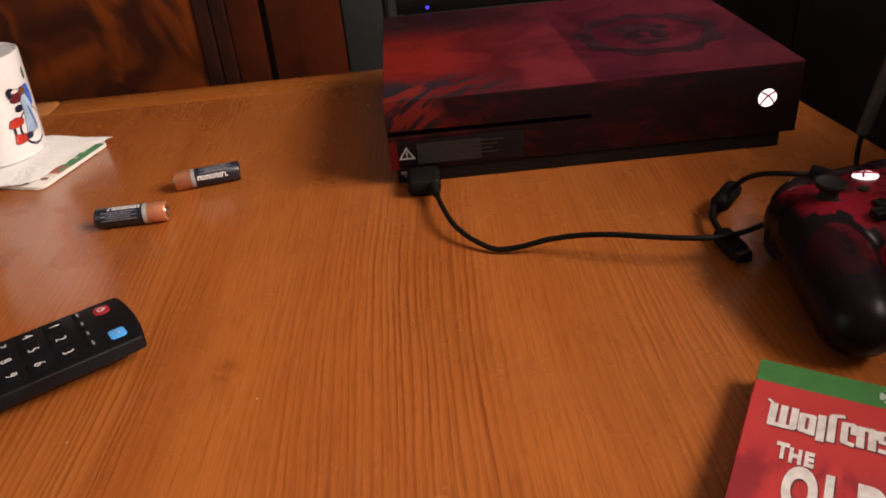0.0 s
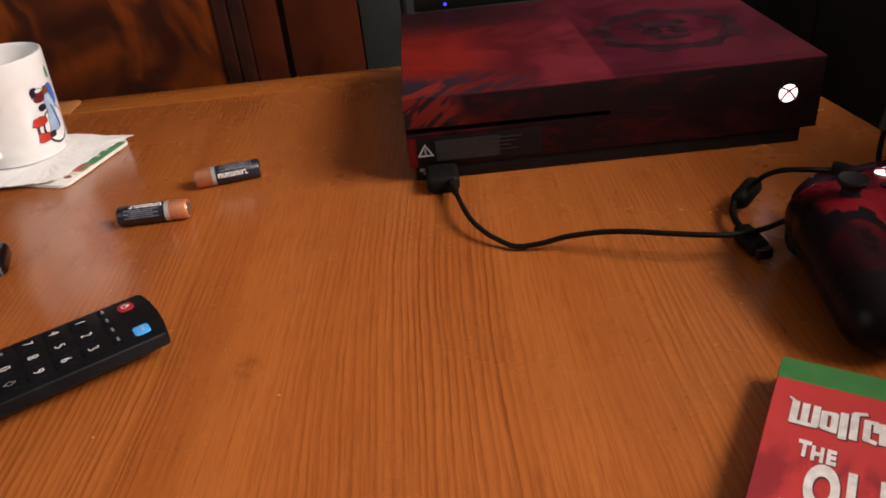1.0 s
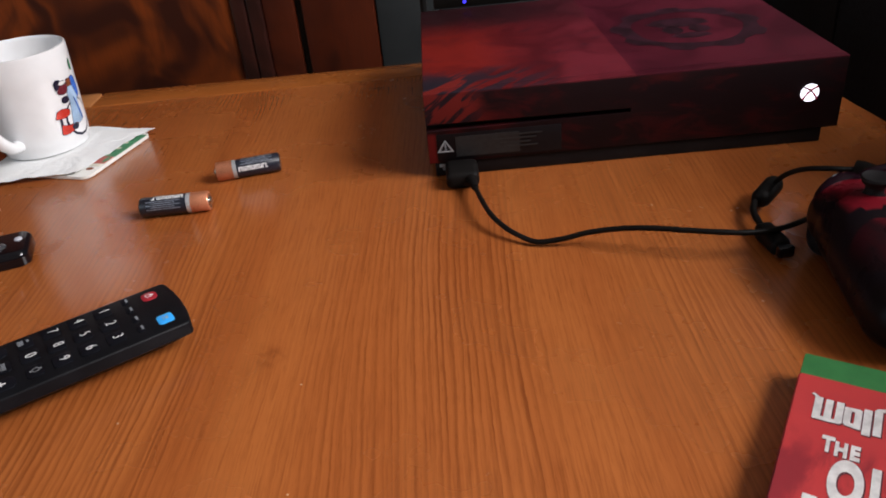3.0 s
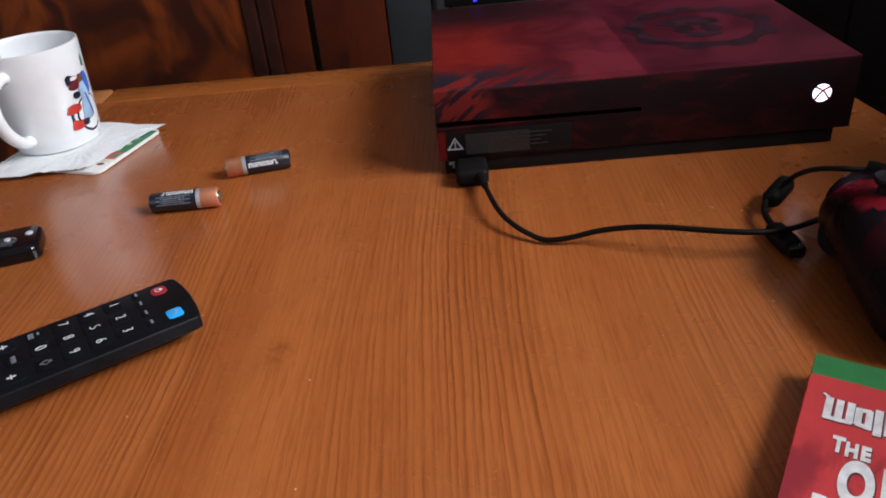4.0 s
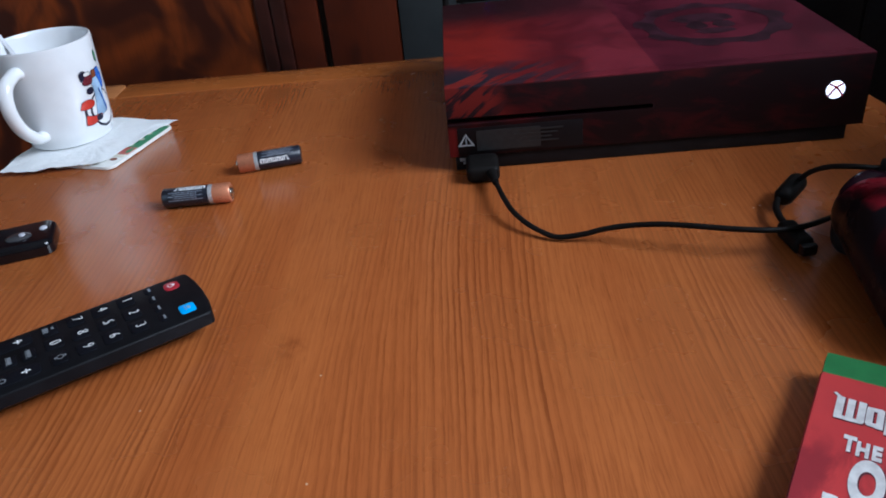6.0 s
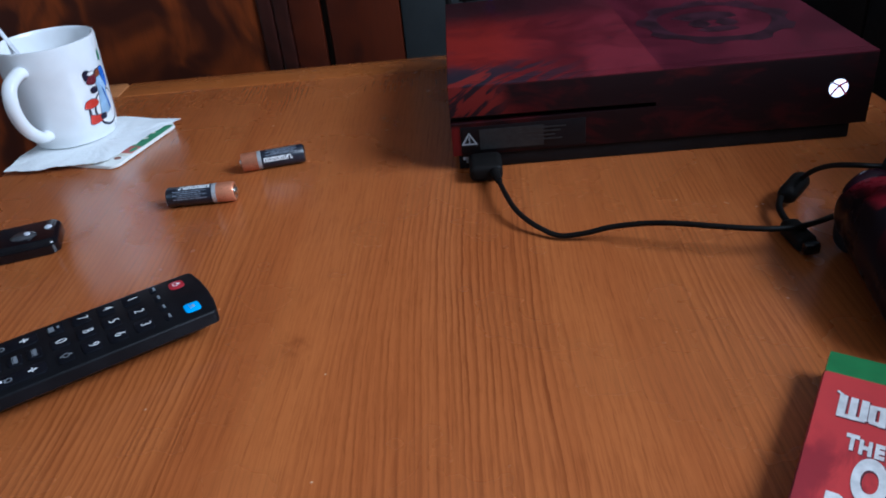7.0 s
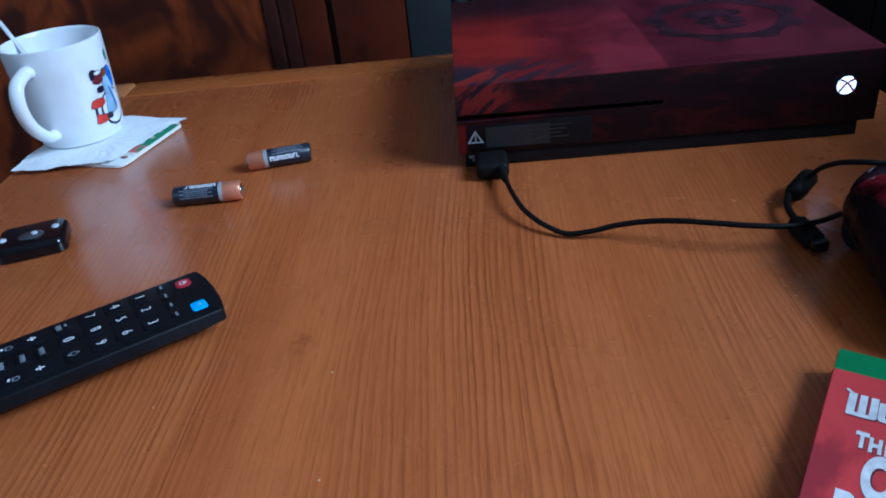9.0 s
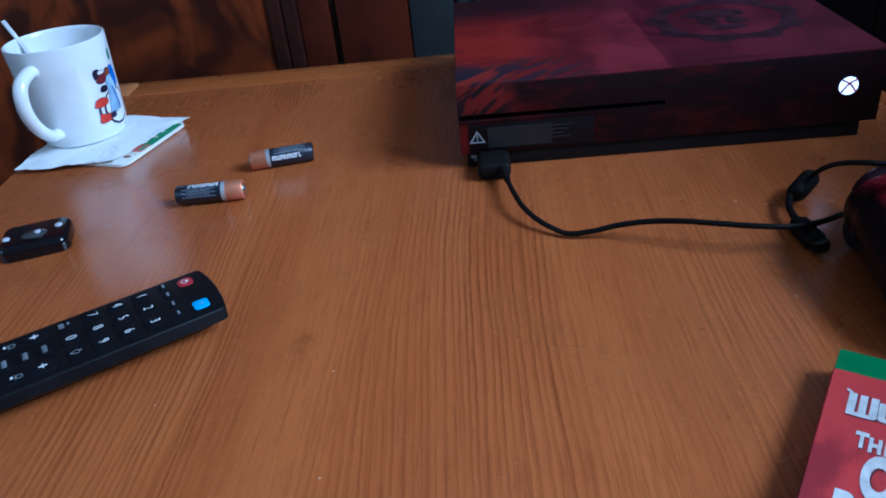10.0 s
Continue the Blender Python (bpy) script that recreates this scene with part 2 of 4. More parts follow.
BASE_BLACK = plain("matt_black_plastic", (0.0105, 0.0090, 0.0100), 0.62, spec=0.18)
RUBBER = plain("cable_rubber", (0.0085, 0.0074, 0.0070), 0.5, spec=0.09)
GLOSS_BLACK = plain("gloss_black_plastic", (0.004, 0.004, 0.006), 0.10, coat=0.1, bump=0.01, spec=0.4)
REMOTE_BLACK = plain("remote_plastic", (0.0065, 0.0068, 0.0085), 0.42, spec=0.13)
KEY_BLACK = plain("key_rubber", (0.0050, 0.0055, 0.0085), 0.5, spec=0.12)
PRINT_LIGHT = plain("light_print", (0.28, 0.29, 0.31), 0.6)
PRINT_WHITE = plain("white_print", (0.80, 0.80, 0.80), 0.6, vary=0.08)
PRINT_GREY = plain("grey_print", (0.20, 0.215, 0.235), 0.6)
PLATE_GREY = plain("smoked_plate", (0.007, 0.005, 0.006), 0.45, spec=0.15)
KEY_RED = plain("red_key", (0.36, 0.018, 0.030), 0.4, vary=0.1)
KEY_BLUE = plain("blue_key", (0.04, 0.42, 1.0), 0.4, vary=0.1)
GLAZE = plain("white_glaze", (0.80, 0.81, 0.82), 0.12, vary=0.03, bump=0.01, coat=0.3)
TIN = plain("battery_tin", (0.66, 0.65, 0.62), 0.25, 1.0, vary=0.1)
COPPER = plain("copper_foil", (0.60, 0.235, 0.125), 0.32, 0.5, vary=0.3)
CELL_BLACK = plain("battery_black_foil", (0.012, 0.015, 0.026), 0.3, vary=0.2)
SILVER_BAND = plain("silver_band", (0.52, 0.54, 0.56), 0.3, 0.4)
CASE_GREEN = plain("green_case_plastic", (0.045, 0.205, 0.062), 0.35, vary=0.15)
CASE_EDGE = plain("green_clear_plastic", (0.012, 0.13, 0.025), 0.25)
NAPKIN = printed_napkin("white_tissue")
CARD_WHITE = plain("coaster_card", (0.74, 0.74, 0.70), 0.6, vary=0.06)
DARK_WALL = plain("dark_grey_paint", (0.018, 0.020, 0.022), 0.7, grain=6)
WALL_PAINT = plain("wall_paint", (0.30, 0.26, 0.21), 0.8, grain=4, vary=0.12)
CEILING_PAINT = plain("ceiling_paint", (0.62, 0.61, 0.59), 0.85, grain=4, vary=0.06)
FLOOR_WOOD = table_wood("floor_wood", (0.16, 0.07, 0.03), (0.12, 0.05, 0.02), (0.06, 0.024, 0.01))
CABINET_BLACK = plain("dull_black_lacquer", (0.021, 0.019, 0.020), 0.6, grain=9, spec=0.2)
BEZEL = plain("screen_bezel", (0.011, 0.009, 0.008), 0.35, spec=0.25)
SCREEN_BLACK = plain("matt_screen", (0.006, 0.006, 0.007), 0.55, spec=0.15)
LOGO_GLOW = glow("white_logo_glow", (0.93, 0.92, 1.0), 1.7)
BLUE_GLOW = glow("blue_led_glow", (0.05, 0.04, 1.0), 1.2)


def cover_print(name):
    """Red cover sheet with smoky darker figures low down and a faint glossy wear."""
    s = Shader(name, 0.30)
    cloud = s.noise(s.scaled(1.6, 0.6, 1), 60, 5, 0.55, 0.4)
    wide = s.noise(s.place, 22, 4, 0.5, 0.3)
    x, y, z = s.axes()
    low = s.step(s.math("ADD", y, s.math("MULTIPLY", s.math("SUBTRACT", wide, 0.5), 0.05)), -0.042, -0.062)
    c = s.mix(s.step(wide, 0.35, 0.7), (0.60, 0.054, 0.052), (0.53, 0.047, 0.050))
    c = s.mix(s.math("MULTIPLY", low, s.step(cloud, 0.40, 0.62, 0, 0.85)), c, (0.25, 0.020, 0.030))
    s.bsdf.inputs["Coat Weight"].default_value = 0.4
    s.bsdf.inputs["Coat Roughness"].default_value = 0.22
    return s.done(c, s.step(cloud, 0.2, 0.8, 0.28, 0.40))


COVER_RED = cover_print("red_cover_print")


# ---- mesh helpers ----
def link(name, bm, material, parent=None, label="", smooth=True):
    bmesh.ops.recalc_face_normals(bm, faces=bm.faces)
    me = bpy.data.meshes.new(name)
    bm.to_mesh(me)
    bm.free()
    for m in material if isinstance(material, (list, tuple)) else (material,):
        me.materials.append(m)
    ob = new(name, me)
    if smooth:
        me.polygons.foreach_set("use_smooth", [True] * len(me.polygons))
        me.set_sharp_from_angle(angle=radians(38))
    if parent is not None:
        ob.parent = parent
    return tagged(ob, label)


def part(name, bm, material, parent, label="", smooth=True):
    return link(name, bm, material, parent, label, smooth)


def thing(name, m, label, category, group="", kind=""):
    ob = new(name)
    ob.matrix_world = m
    return tagged(ob, label, category, group, kind)


def block(x0, x1, y0, y1, z0, z1, bevel=0.0, segments=2):
    bm = bmesh.new()
    bmesh.ops.create_cube(bm, size=1, matrix=Matrix.Translation(((x0 + x1) / 2, (y0 + y1) / 2, (z0 + z1) / 2))
                          @ Matrix.Diagonal((x1 - x0, y1 - y0, z1 - z0, 1)))
    if bevel:
        bmesh.ops.bevel(bm, geom=bm.edges[:], offset=bevel, segments=segments, affect="EDGES", profile=0.5)
    return bm


def slab(outline, z0, z1, bevel=0.0, segments=2):
    """A plate with the given outline in x and y."""
    bm = bmesh.new()
    low = [bm.verts.new((x, y, z0)) for x, y in outline]
    high = [bm.verts.new((x, y, z1)) for x, y in outline]
    n = len(outline)
    bm.faces.new(low[::-1])
    top = bm.faces.new(high)
    for i in range(n):
        bm.faces.new((low[i], low[(i + 1) % n], high[(i + 1) % n], high[i]))
    bmesh.ops.recalc_face_normals(bm, faces=bm.faces)
    if bevel:
        bmesh.ops.bevel(bm, geom=list(top.edges), offset=bevel, segments=segments, affect="EDGES", profile=0.5)
    return bm


def rounded(x0, x1, y0, y1, r, steps=5):
    """The outline of a rectangle with round corners."""
    out = []
    for cx, cy, a in ((x1 - r, y1 - r, 0), (x0 + r, y1 - r, 90), (x0 + r, y0 + r, 180), (x1 - r, y0 + r, 270)):
        for i in range(steps + 1):
            b = radians(a + 90 * i / steps)
            out.append((cx + r * math.cos(b), cy + r * math.sin(b)))
    return out


def lathe(profile, steps=48, axis="z", arc=None):
    """A turned body from (radius, height) pairs."""
    bm = bmesh.new()
    rings = []
    for r, h in profile:
        if r < 1e-6:
            rings.append([bm.verts.new((0, 0, h))])
        else:
            rings.append([bm.verts.new((r * math.cos(2 * math.pi * i / steps), r * math.sin(2 * math.pi * i / steps), h)) for i in range(steps)])
    for a, b in zip(rings, rings[1:]):
        for i in range(steps):
            j = (i + 1) % steps
            if len(a) == 1 and len(b) == 1:
                continue
            if len(a) == 1:
                bm.faces.new((a[0], b[i], b[j]))
            elif len(b) == 1:
                bm.faces.new((a[i], a[j], b[0]))
            else:
                bm.faces.new((a[i], a[j], b[j], b[i]))
    if axis == "x":
        bmesh.ops.transform(bm, matrix=Matrix.Rotation(radians(90), 4, "Y"), verts=bm.verts)
    if axis == "y":
        bmesh.ops.transform(bm, matrix=Matrix.Rotation(radians(-90), 4, "X"), verts=bm.verts)
    return bm


def smooth_line(points, per=8):
    """Points along a Catmull-Rom curve."""
    p = [Vector(q) for q in points]
    p = [2 * p[0] - p[1]] + p + [2 * p[-1] - p[-2]]
    out = []
    for i in range(1, len(p) - 2):
        for k in range(per):
            t = k / per
            out.append(0.5 * (2 * p[i] + (p[i + 1] - p[i - 1]) * t + (2 * p[i - 1] - 5 * p[i] + 4 * p[i + 1] - p[i + 2]) * t * t
                              + (3 * p[i] - p[i - 1] - 3 * p[i + 1] + p[i + 2]) * t ** 3))
    return out + [p[-2]]


def tube(points, radius, per=8, sides=12, squash=1.0, flat=None):
    """A round or oval cord through the points; radius may be one number or one for each end."""
    line = smooth_line(points, per)
    bm = bmesh.new()
    rings = []
    side = None
    for i, p in enumerate(line):
        d = (line[min(i + 1, len(line) - 1)] - line[max(i - 1, 0)]).normalized()
        if side is None:
            side = d.cross(Vector((0, 0, 1)))
            if side.length < 0.05:
                side = d.cross(Vector((1, 0, 0)))
        side = (side - d * side.dot(d)).normalized()
        up = side.cross(d)
        f = i / (len(line) - 1)
        r = radius if isinstance(radius, float) else radius[0] + (radius[1] - radius[0]) * f
        rings.append([bm.verts.new(p + side * r * squash * math.cos(2 * math.pi * k / sides) + up * r * math.sin(2 * math.pi * k / sides)) for k in range(sides)])
    for a, b in zip(rings, rings[1:]):
        for k in range(sides):
            bm.faces.new((a[k], a[(k + 1) % sides], b[(k + 1) % sides], b[k]))
    bm.faces.new(rings[0][::-1])
    bm.faces.new(rings[-1])
    return bm


def lettering(text, size, m, parent, material, name="lettering", stretch=1.0, label="", thick=0.0):
    """Raised or printed characters in the built-in font, centred on the pose m."""
    curve = bpy.data.curves.new("characters", "FONT")
    curve.body, curve.size, curve.align_x, curve.align_y, curve.extrude, curve.offset = text, size, "CENTER", "CENTER", 0.00012, thick
    ob = new("characters", curve)
    me = bpy.data.meshes.new_from_object(ob.evaluated_get(bpy.context.evaluated_depsgraph_get()))
    bpy.data.objects.remove(ob)
    bm = bmesh.new()
    bm.from_mesh(me)
    bpy.data.meshes.remove(me)
    bmesh.ops.transform(bm, matrix=m @ Matrix.Diagonal((stretch, 1, 1, 1)), verts=bm.verts)
    return part(name, bm, material, parent, label, False)


def bar(x0, x1, y0, y1, z, thick=0.0002):
    return block(x0, x1, y0, y1, z, z + thick)


# ---- the room ----
FLOOR_Z = -0.75


def room():
    tagged(link("floor", block(-2.1, 1.85, -2.2, 1.45, FLOOR_Z - 0.1, FLOOR_Z), FLOOR_WOOD, smooth=False), "dark brown wooden floor of the room", "floor", kind="structure")
    tagged(link("ceiling", block(-2.1, 1.85, -2.2, 1.45, 2.05, 2.15), CEILING_PAINT, smooth=False), "plain white painted ceiling", "ceiling", kind="structure")
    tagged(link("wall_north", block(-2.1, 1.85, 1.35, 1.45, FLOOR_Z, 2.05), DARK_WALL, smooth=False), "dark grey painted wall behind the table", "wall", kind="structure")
    tagged(link("wall_south", block(-2.1, 1.85, -2.2, -2.1, FLOOR_Z, 2.05), WALL_PAINT, smooth=False), "plain beige painted wall", "wall", kind="structure")

    def pierced(name, x0, x1, y0, y1, z0, z1):
        bm = bmesh.new()
        for b in ((-2.1, y0, FLOOR_Z, 2.05), (y1, 1.35, FLOOR_Z, 2.05), (y0, y1, FLOOR_Z, z0), (y0, y1, z1, 2.05)):
            bmesh.ops.create_cube(bm, size=1, matrix=Matrix.Translation(((x0 + x1) / 2, (b[0] + b[1]) / 2, (b[2] + b[3]) / 2))
                                  @ Matrix.Diagonal((x1 - x0, b[1] - b[0], b[3] - b[2], 1)))
        tagged(link(name, bm, WALL_PAINT, smooth=False), "plain beige wall with a window opening", "wall", kind="structure")

    pierced("wall_east", 1.75, 1.85, *EAST)
    pierced("wall_west", -2.1, -2.0, *WEST)


room()


def wardrobe():
    """Veneered wardrobe front: doors with a double moulding between them and a dark groove."""
    w = thing("wardrobe", pose(0, 0.75, FLOOR_Z), "dark brown wardrobe with figured flame veneer doors and mouldings", "wardrobe")
    h = 1.9
    part("body", block(-1.30, -0.082, 0.02, 0.58, 0.0, h), DARK_VENEER, w, smooth=False)
    part("door", block(-1.29, -0.312, 0.0, 0.02, 0.06, h - 0.04, 0.003), VENEER, w, "flame-figured veneer door")
    part("door", block(-0.262, -0.211, 0.0, 0.02, 0.06, h - 0.04, 0.003), DARK_VENEER, w)
    part("door", block(-0.200, -0.0825, 0.0, 0.02, 0.06, h - 0.04, 0.003), DARK_VENEER, w)
    for x in (-0.2995, -0.2745):
        part("moulding", block(x - 0.0124, x + 0.0124, -0.006, 0.022, 0.03, h - 0.02, 0.005, 3), MOULDING, w, "dark brown moulding")
    part("groove", block(-0.2105, -0.2005, 0.012, 0.021, 0.06, h - 0.04), GROOVE, w, smooth=False)
    part("plinth", block(-1.28, -0.10, 0.03, 0.56, -0.0, 0.002), GROOVE, w, smooth=False)


wardrobe()


def dark_cabinet():
    """The plain dark furniture behind the screen and beyond the table's end, and an unseen block that shades the table.
    """
    c = thing("cabinet", pose(0, 0.752, FLOOR_Z), "dark grey cabinet standing in the shade behind the table", "cabinet")
    part("body", block(-0.0815, 0.62, 0.02, 0.52, 0.0, 1.3, 0.006), GREY_PANEL, c)
    part("door", block(-0.0805, 0.02, 0.0, 0.02, 0.06, 1.29, 0.003), GREY_PANEL, c, "slate grey door")
    part("door", block(0.024, 0.27, 0.0, 0.02, 0.06, 1.29, 0.003), DARK_WALL, c)
    part("door", block(0.275, 0.615, 0.0, 0.02, 0.06, 1.29, 0.003), DARK_WALL, c)
    a = thing("side_cabinet", pose(0.44, -0.40, FLOOR_Z), "low black cabinet in the shade beside the table end", "cabinet")
    part("body", block(0.012, 0.62, 0.36, 1.12, 0.0, 0.825, 0.006), CABINET_BLACK, a)
    part("top", block(-0.004, 0.63, 0.356, 1.13, 0.8255, 0.845, 0.003), CABINET_BLACK, a, "dull black top")
    part("door", block(0.0, 0.0115, 0.362, 0.705, 0.05, 0.815, 0.003), CABINET_BLACK, a)
    part("door", block(0.0, 0.0115, 0.710, 1.116, 0.05, 0.815, 0.003), CABINET_BLACK, a)
    # added out of view: blocks the east light from the table's right part
    part("shade_block", block(0.012, 0.40, -0.05, 0.355, 0.0, 1.01, 0.006), CABINET_BLACK, a, "unseen tall block that keeps window light off the table end")
    part("shade_block_face", block(0.0, 0.0115, -0.046, 0.352, 0.05, 1.00, 0.003), CABINET_BLACK, a)


dark_cabinet()


def wooden_table():
    """Orange lacquered top with an edge strip along its back."""
    t = thing("table", pose(0, 0, FLOOR_Z), "orange lacquered wooden table with straight fine grain", "table")
    top = -FLOOR_Z
    right = lambda y: 0.349 - 0.11 * y
    outline = [(-0.376, -0.95), (right(-0.95), -0.95), (right(0.2365), 0.2365), (-0.376, 0.2365)]
    ob = part("tabletop", slab(outline, -0.026, 0, 0.0015, 2), WOOD, t)
    ob.location.z = top
    strip = [(-0.3405, 0.2373), (right(0.2373), 0.2373), (right(0.272), 0.272), (right(0.277) - 0.004, 0.277), (-0.3405, 0.277)]
    ob = part("edge_strip", slab(strip, -0.026, 0.0006, 0.0015, 2), STRIP_WOOD, t, "edge strip with the grain across")
    ob.location.z = top
    corner = [(-0.376, 0.2373), (-0.3412, 0.2373), (-0.3412, 0.270)] + [(-0.3472 + 0.006 * math.cos(a), 0.271 + 0.006 * math.sin(a)) for a in (0.3, 0.8, 1.3)] + [(-0.366, 0.277), (-0.376, 0.268)]
    ob = part("corner_block", slab(corner, -0.026, 0.0012, 0.0012, 2), CORNER_WOOD, t, "paler corner block of the edge strip")
    ob.location.z = top
    part("apron", block(-0.34, 0.30, 0.19, 0.21, top - 0.115, top - 0.026), WOOD, t, smooth=False)
    for x in (-0.33, 0.28):
        for y in (-0.9, 0.18):
            part("leg", block(x, x + 0.045, y, y + 0.045, 0, top - 0.026, 0.003), WOOD, t)


wooden_table()


# ---- the console and what stands behind it ----
def game_console():
    c = thing("game_console", pose(0, 0, 0), "dark crimson game console with black smoke print, switched on", "game console")
    face = [(0, 0.0115), (0.295, 0.0115), (0.295, 0.064), (0, 0.064), (0, 0.0410), (0.146, 0.0410), (0.146, 0.0367), (0, 0.0367)]
    bm = bmesh.new()
    a = [bm.verts.new((x, 0.0, z)) for x, z in face]
    b = [bm.verts.new((x, 0.010, z)) for x, z in face]
    bm.faces.new(a)
    bm.faces.new(b[::-1])
    for i in range(8):
        j = (i + 1) % 8
        bm.faces.new((a[i], a[j], b[j], b[i]))
    edge = [e for e in bm.edges if all(v.co.y < 1e-6 for v in e.verts) or (abs(e.verts[0].co.z - 0.064) < 1e-6 and abs(e.verts[1].co.z - 0.064) < 1e-6 and abs(e.verts[0].co.x - e.verts[1].co.x) < 1e-6)]
    bmesh.ops.bevel(bm, geom=edge, offset=0.0007, segments=2, affect="EDGES", profile=0.5)
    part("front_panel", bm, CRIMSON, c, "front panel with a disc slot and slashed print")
    part("slot_liner", block(0.001, 0.144, 0.0085, 0.0098, 0.0356, 0.0421), SLOT_BLACK, c, "black inside of the disc slot", False)
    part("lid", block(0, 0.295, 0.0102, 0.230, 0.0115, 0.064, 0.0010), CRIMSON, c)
    part("base", block(0.004, 0.285, 0.0024, 0.224, 0, 0.0112, 0.0008), BASE_BLACK, c, "matt black recessed base")
    # toothed ring emblem laid into the lid
    cx, cy = 0.213, 0.100
    bm = bmesh.new()
    inner, outer = [], []
    for i in range(96):
        q = 2 * math.pi * i / 96
        tooth = 0.006 * min(1, max(0, 0.5 + 1.6 * math.sin(9 * q)))
        wob = 0.0012 * math.sin(5 * q + 1)
        inner.append(bm.verts.new((cx + (0.043 + wob) * math.cos(q), cy + (0.043 + wob) * math.sin(q), 0.0642)))
        outer.append(bm.verts.new((cx + (0.054 + tooth) * math.cos(q), cy + (0.054 + tooth) * math.sin(q), 0.0642)))
    for i in range(96):
        j = (i + 1) % 96
        bm.faces.new((inner[i], inner[j], outer[j], outer[i]))
    part("emblem", bm, EMBLEM, c, "darker toothed ring emblem on the lid", False)
    for k, (ex, ey, ew, eh) in enumerate(((-0.004, 0.014, 0.024, 0.013), (-0.013, -0.006, 0.008, 0.010), (0.008, -0.006, 0.008, 0.010), (-0.003, -0.022, 0.015, 0.007))):
        q = [(cx + ex + ew * math.cos(2 * math.pi * i / 14) * (1 + 0.12 * math.sin(3 * i)), cy + ey + eh * math.sin(2 * math.pi * i / 14)) for i in range(14)]
        part("emblem_patch", slab(q, 0.0640, 0.0642), EMBLEM, c, "", False)
    # power button: a lit disc crossed by two curved strokes
    ob = part("power_button", lathe([(0.0, -0.0006), (0.0062, -0.0006), (0.0065, 0.0), (0.0065, 0.002)], 40, "y"), LOGO_GLOW, c, "round power button glowing white")
    ob.location = (0.271, -0.0002, 0.0390)
    for s in (1, -1):
        pts = [(0.271 - 0.0052 * s, -0.0010, 0.0390 - 0.0046), (0.271 - 0.0018 * s, -0.0010, 0.0390 + 0.0002), (0.271 + 0.0012 * s, -0.0010, 0.0390 + 0.0028), (0.271 + 0.0048 * s, -0.0010, 0.0390 + 0.0046)]
        part("stroke", tube(pts, 0.0007, 6, 6), STROKE_RED, ob, "dark red stroke").matrix_parent_inverse = ob.matrix_basis.inverted()
    # smoked plate with the warning triangle
    plate = part("smoked_plate", block(0.0065, 0.096, -0.0004, 0.002, 0.0135, 0.0335, 0.0003), PLATE_GREY, c, "smoked grey plate with worn print")
    part("worn_print", block(0.020, 0.066, -0.0007, 0.0, 0.0155, 0.0310, 0.0001), WORN_GREY, plate, "worn unreadable print", False)
    for x0, x1, z0 in ((0.050, 0.082, 0.0285), (0.046, 0.078, 0.0255), (0.052, 0.074, 0.0225), (0.055, 0.079, 0.0195)):
        part("worn_print", block(x0, x1, -0.0009, -0.0002, z0, z0 + 0.0010), WORN_GREY, plate, "", False)
    p = [Vector((0.0065, 0, 0.0200)), Vector((0.0185, 0, 0.0200)), Vector((0.0125, 0, 0.0297))]
    mid = (p[0] + p[1] + p[2]) / 3
    bm = bmesh.new()
    o = [bm.verts.new((v.x, -0.0008, v.z)) for v in p]
    i_ = [bm.verts.new((mid + (v - mid) * 0.66).to_tuple()[0:1] + (-0.0008,) + (mid + (v - mid) * 0.66).to_tuple()[2:3]) for v in p]
    for k in range(3):
        bm.faces.new((o[k], o[(k + 1) % 3], i_[(k + 1) % 3], i_[k]))
    part("warning_triangle", bm, PRINT_LIGHT, plate, "light printed warning triangle", False)
    for z0, z1 in ((0.0228, 0.0262), (0.0212, 0.0222)):
        part("warning_mark", block(0.0119, 0.0131, -0.0008, -0.0002, z0, z1), PRINT_GREY, plate, "", False)
    port = part("usb_port", block(0.009, 0.026, 0.0022, 0.006, 0.0030, 0.0102, 0.0004), GLOSS_BLACK, c, "usb port")
    part("port_mark", block(0.0070, 0.0122, 0.0018, 0.0026, 0.0072, 0.0096), PRINT_LIGHT, c, "small light port mark", False)
    part("port_mark", block(0.0092, 0.0122, 0.0018, 0.0026, 0.0046, 0.0068), PRINT_LIGHT, c, "", False)


SLOT_BLACK = plain("slot_black", (0.002, 0.002, 0.002), 0.8)
STROKE_RED = plain("stroke_red", (0.42, 0.03, 0.07), 0.4)
WORN_GREY = plain("worn_grey_print", (0.0120, 0.0135, 0.0145), 0.5, grain=300, vary=0.4)
EMBLEM = plain("emblem_maroon", (0.032, 0.007, 0.014), 0.42, grain=90, vary=0.6)
game_console()


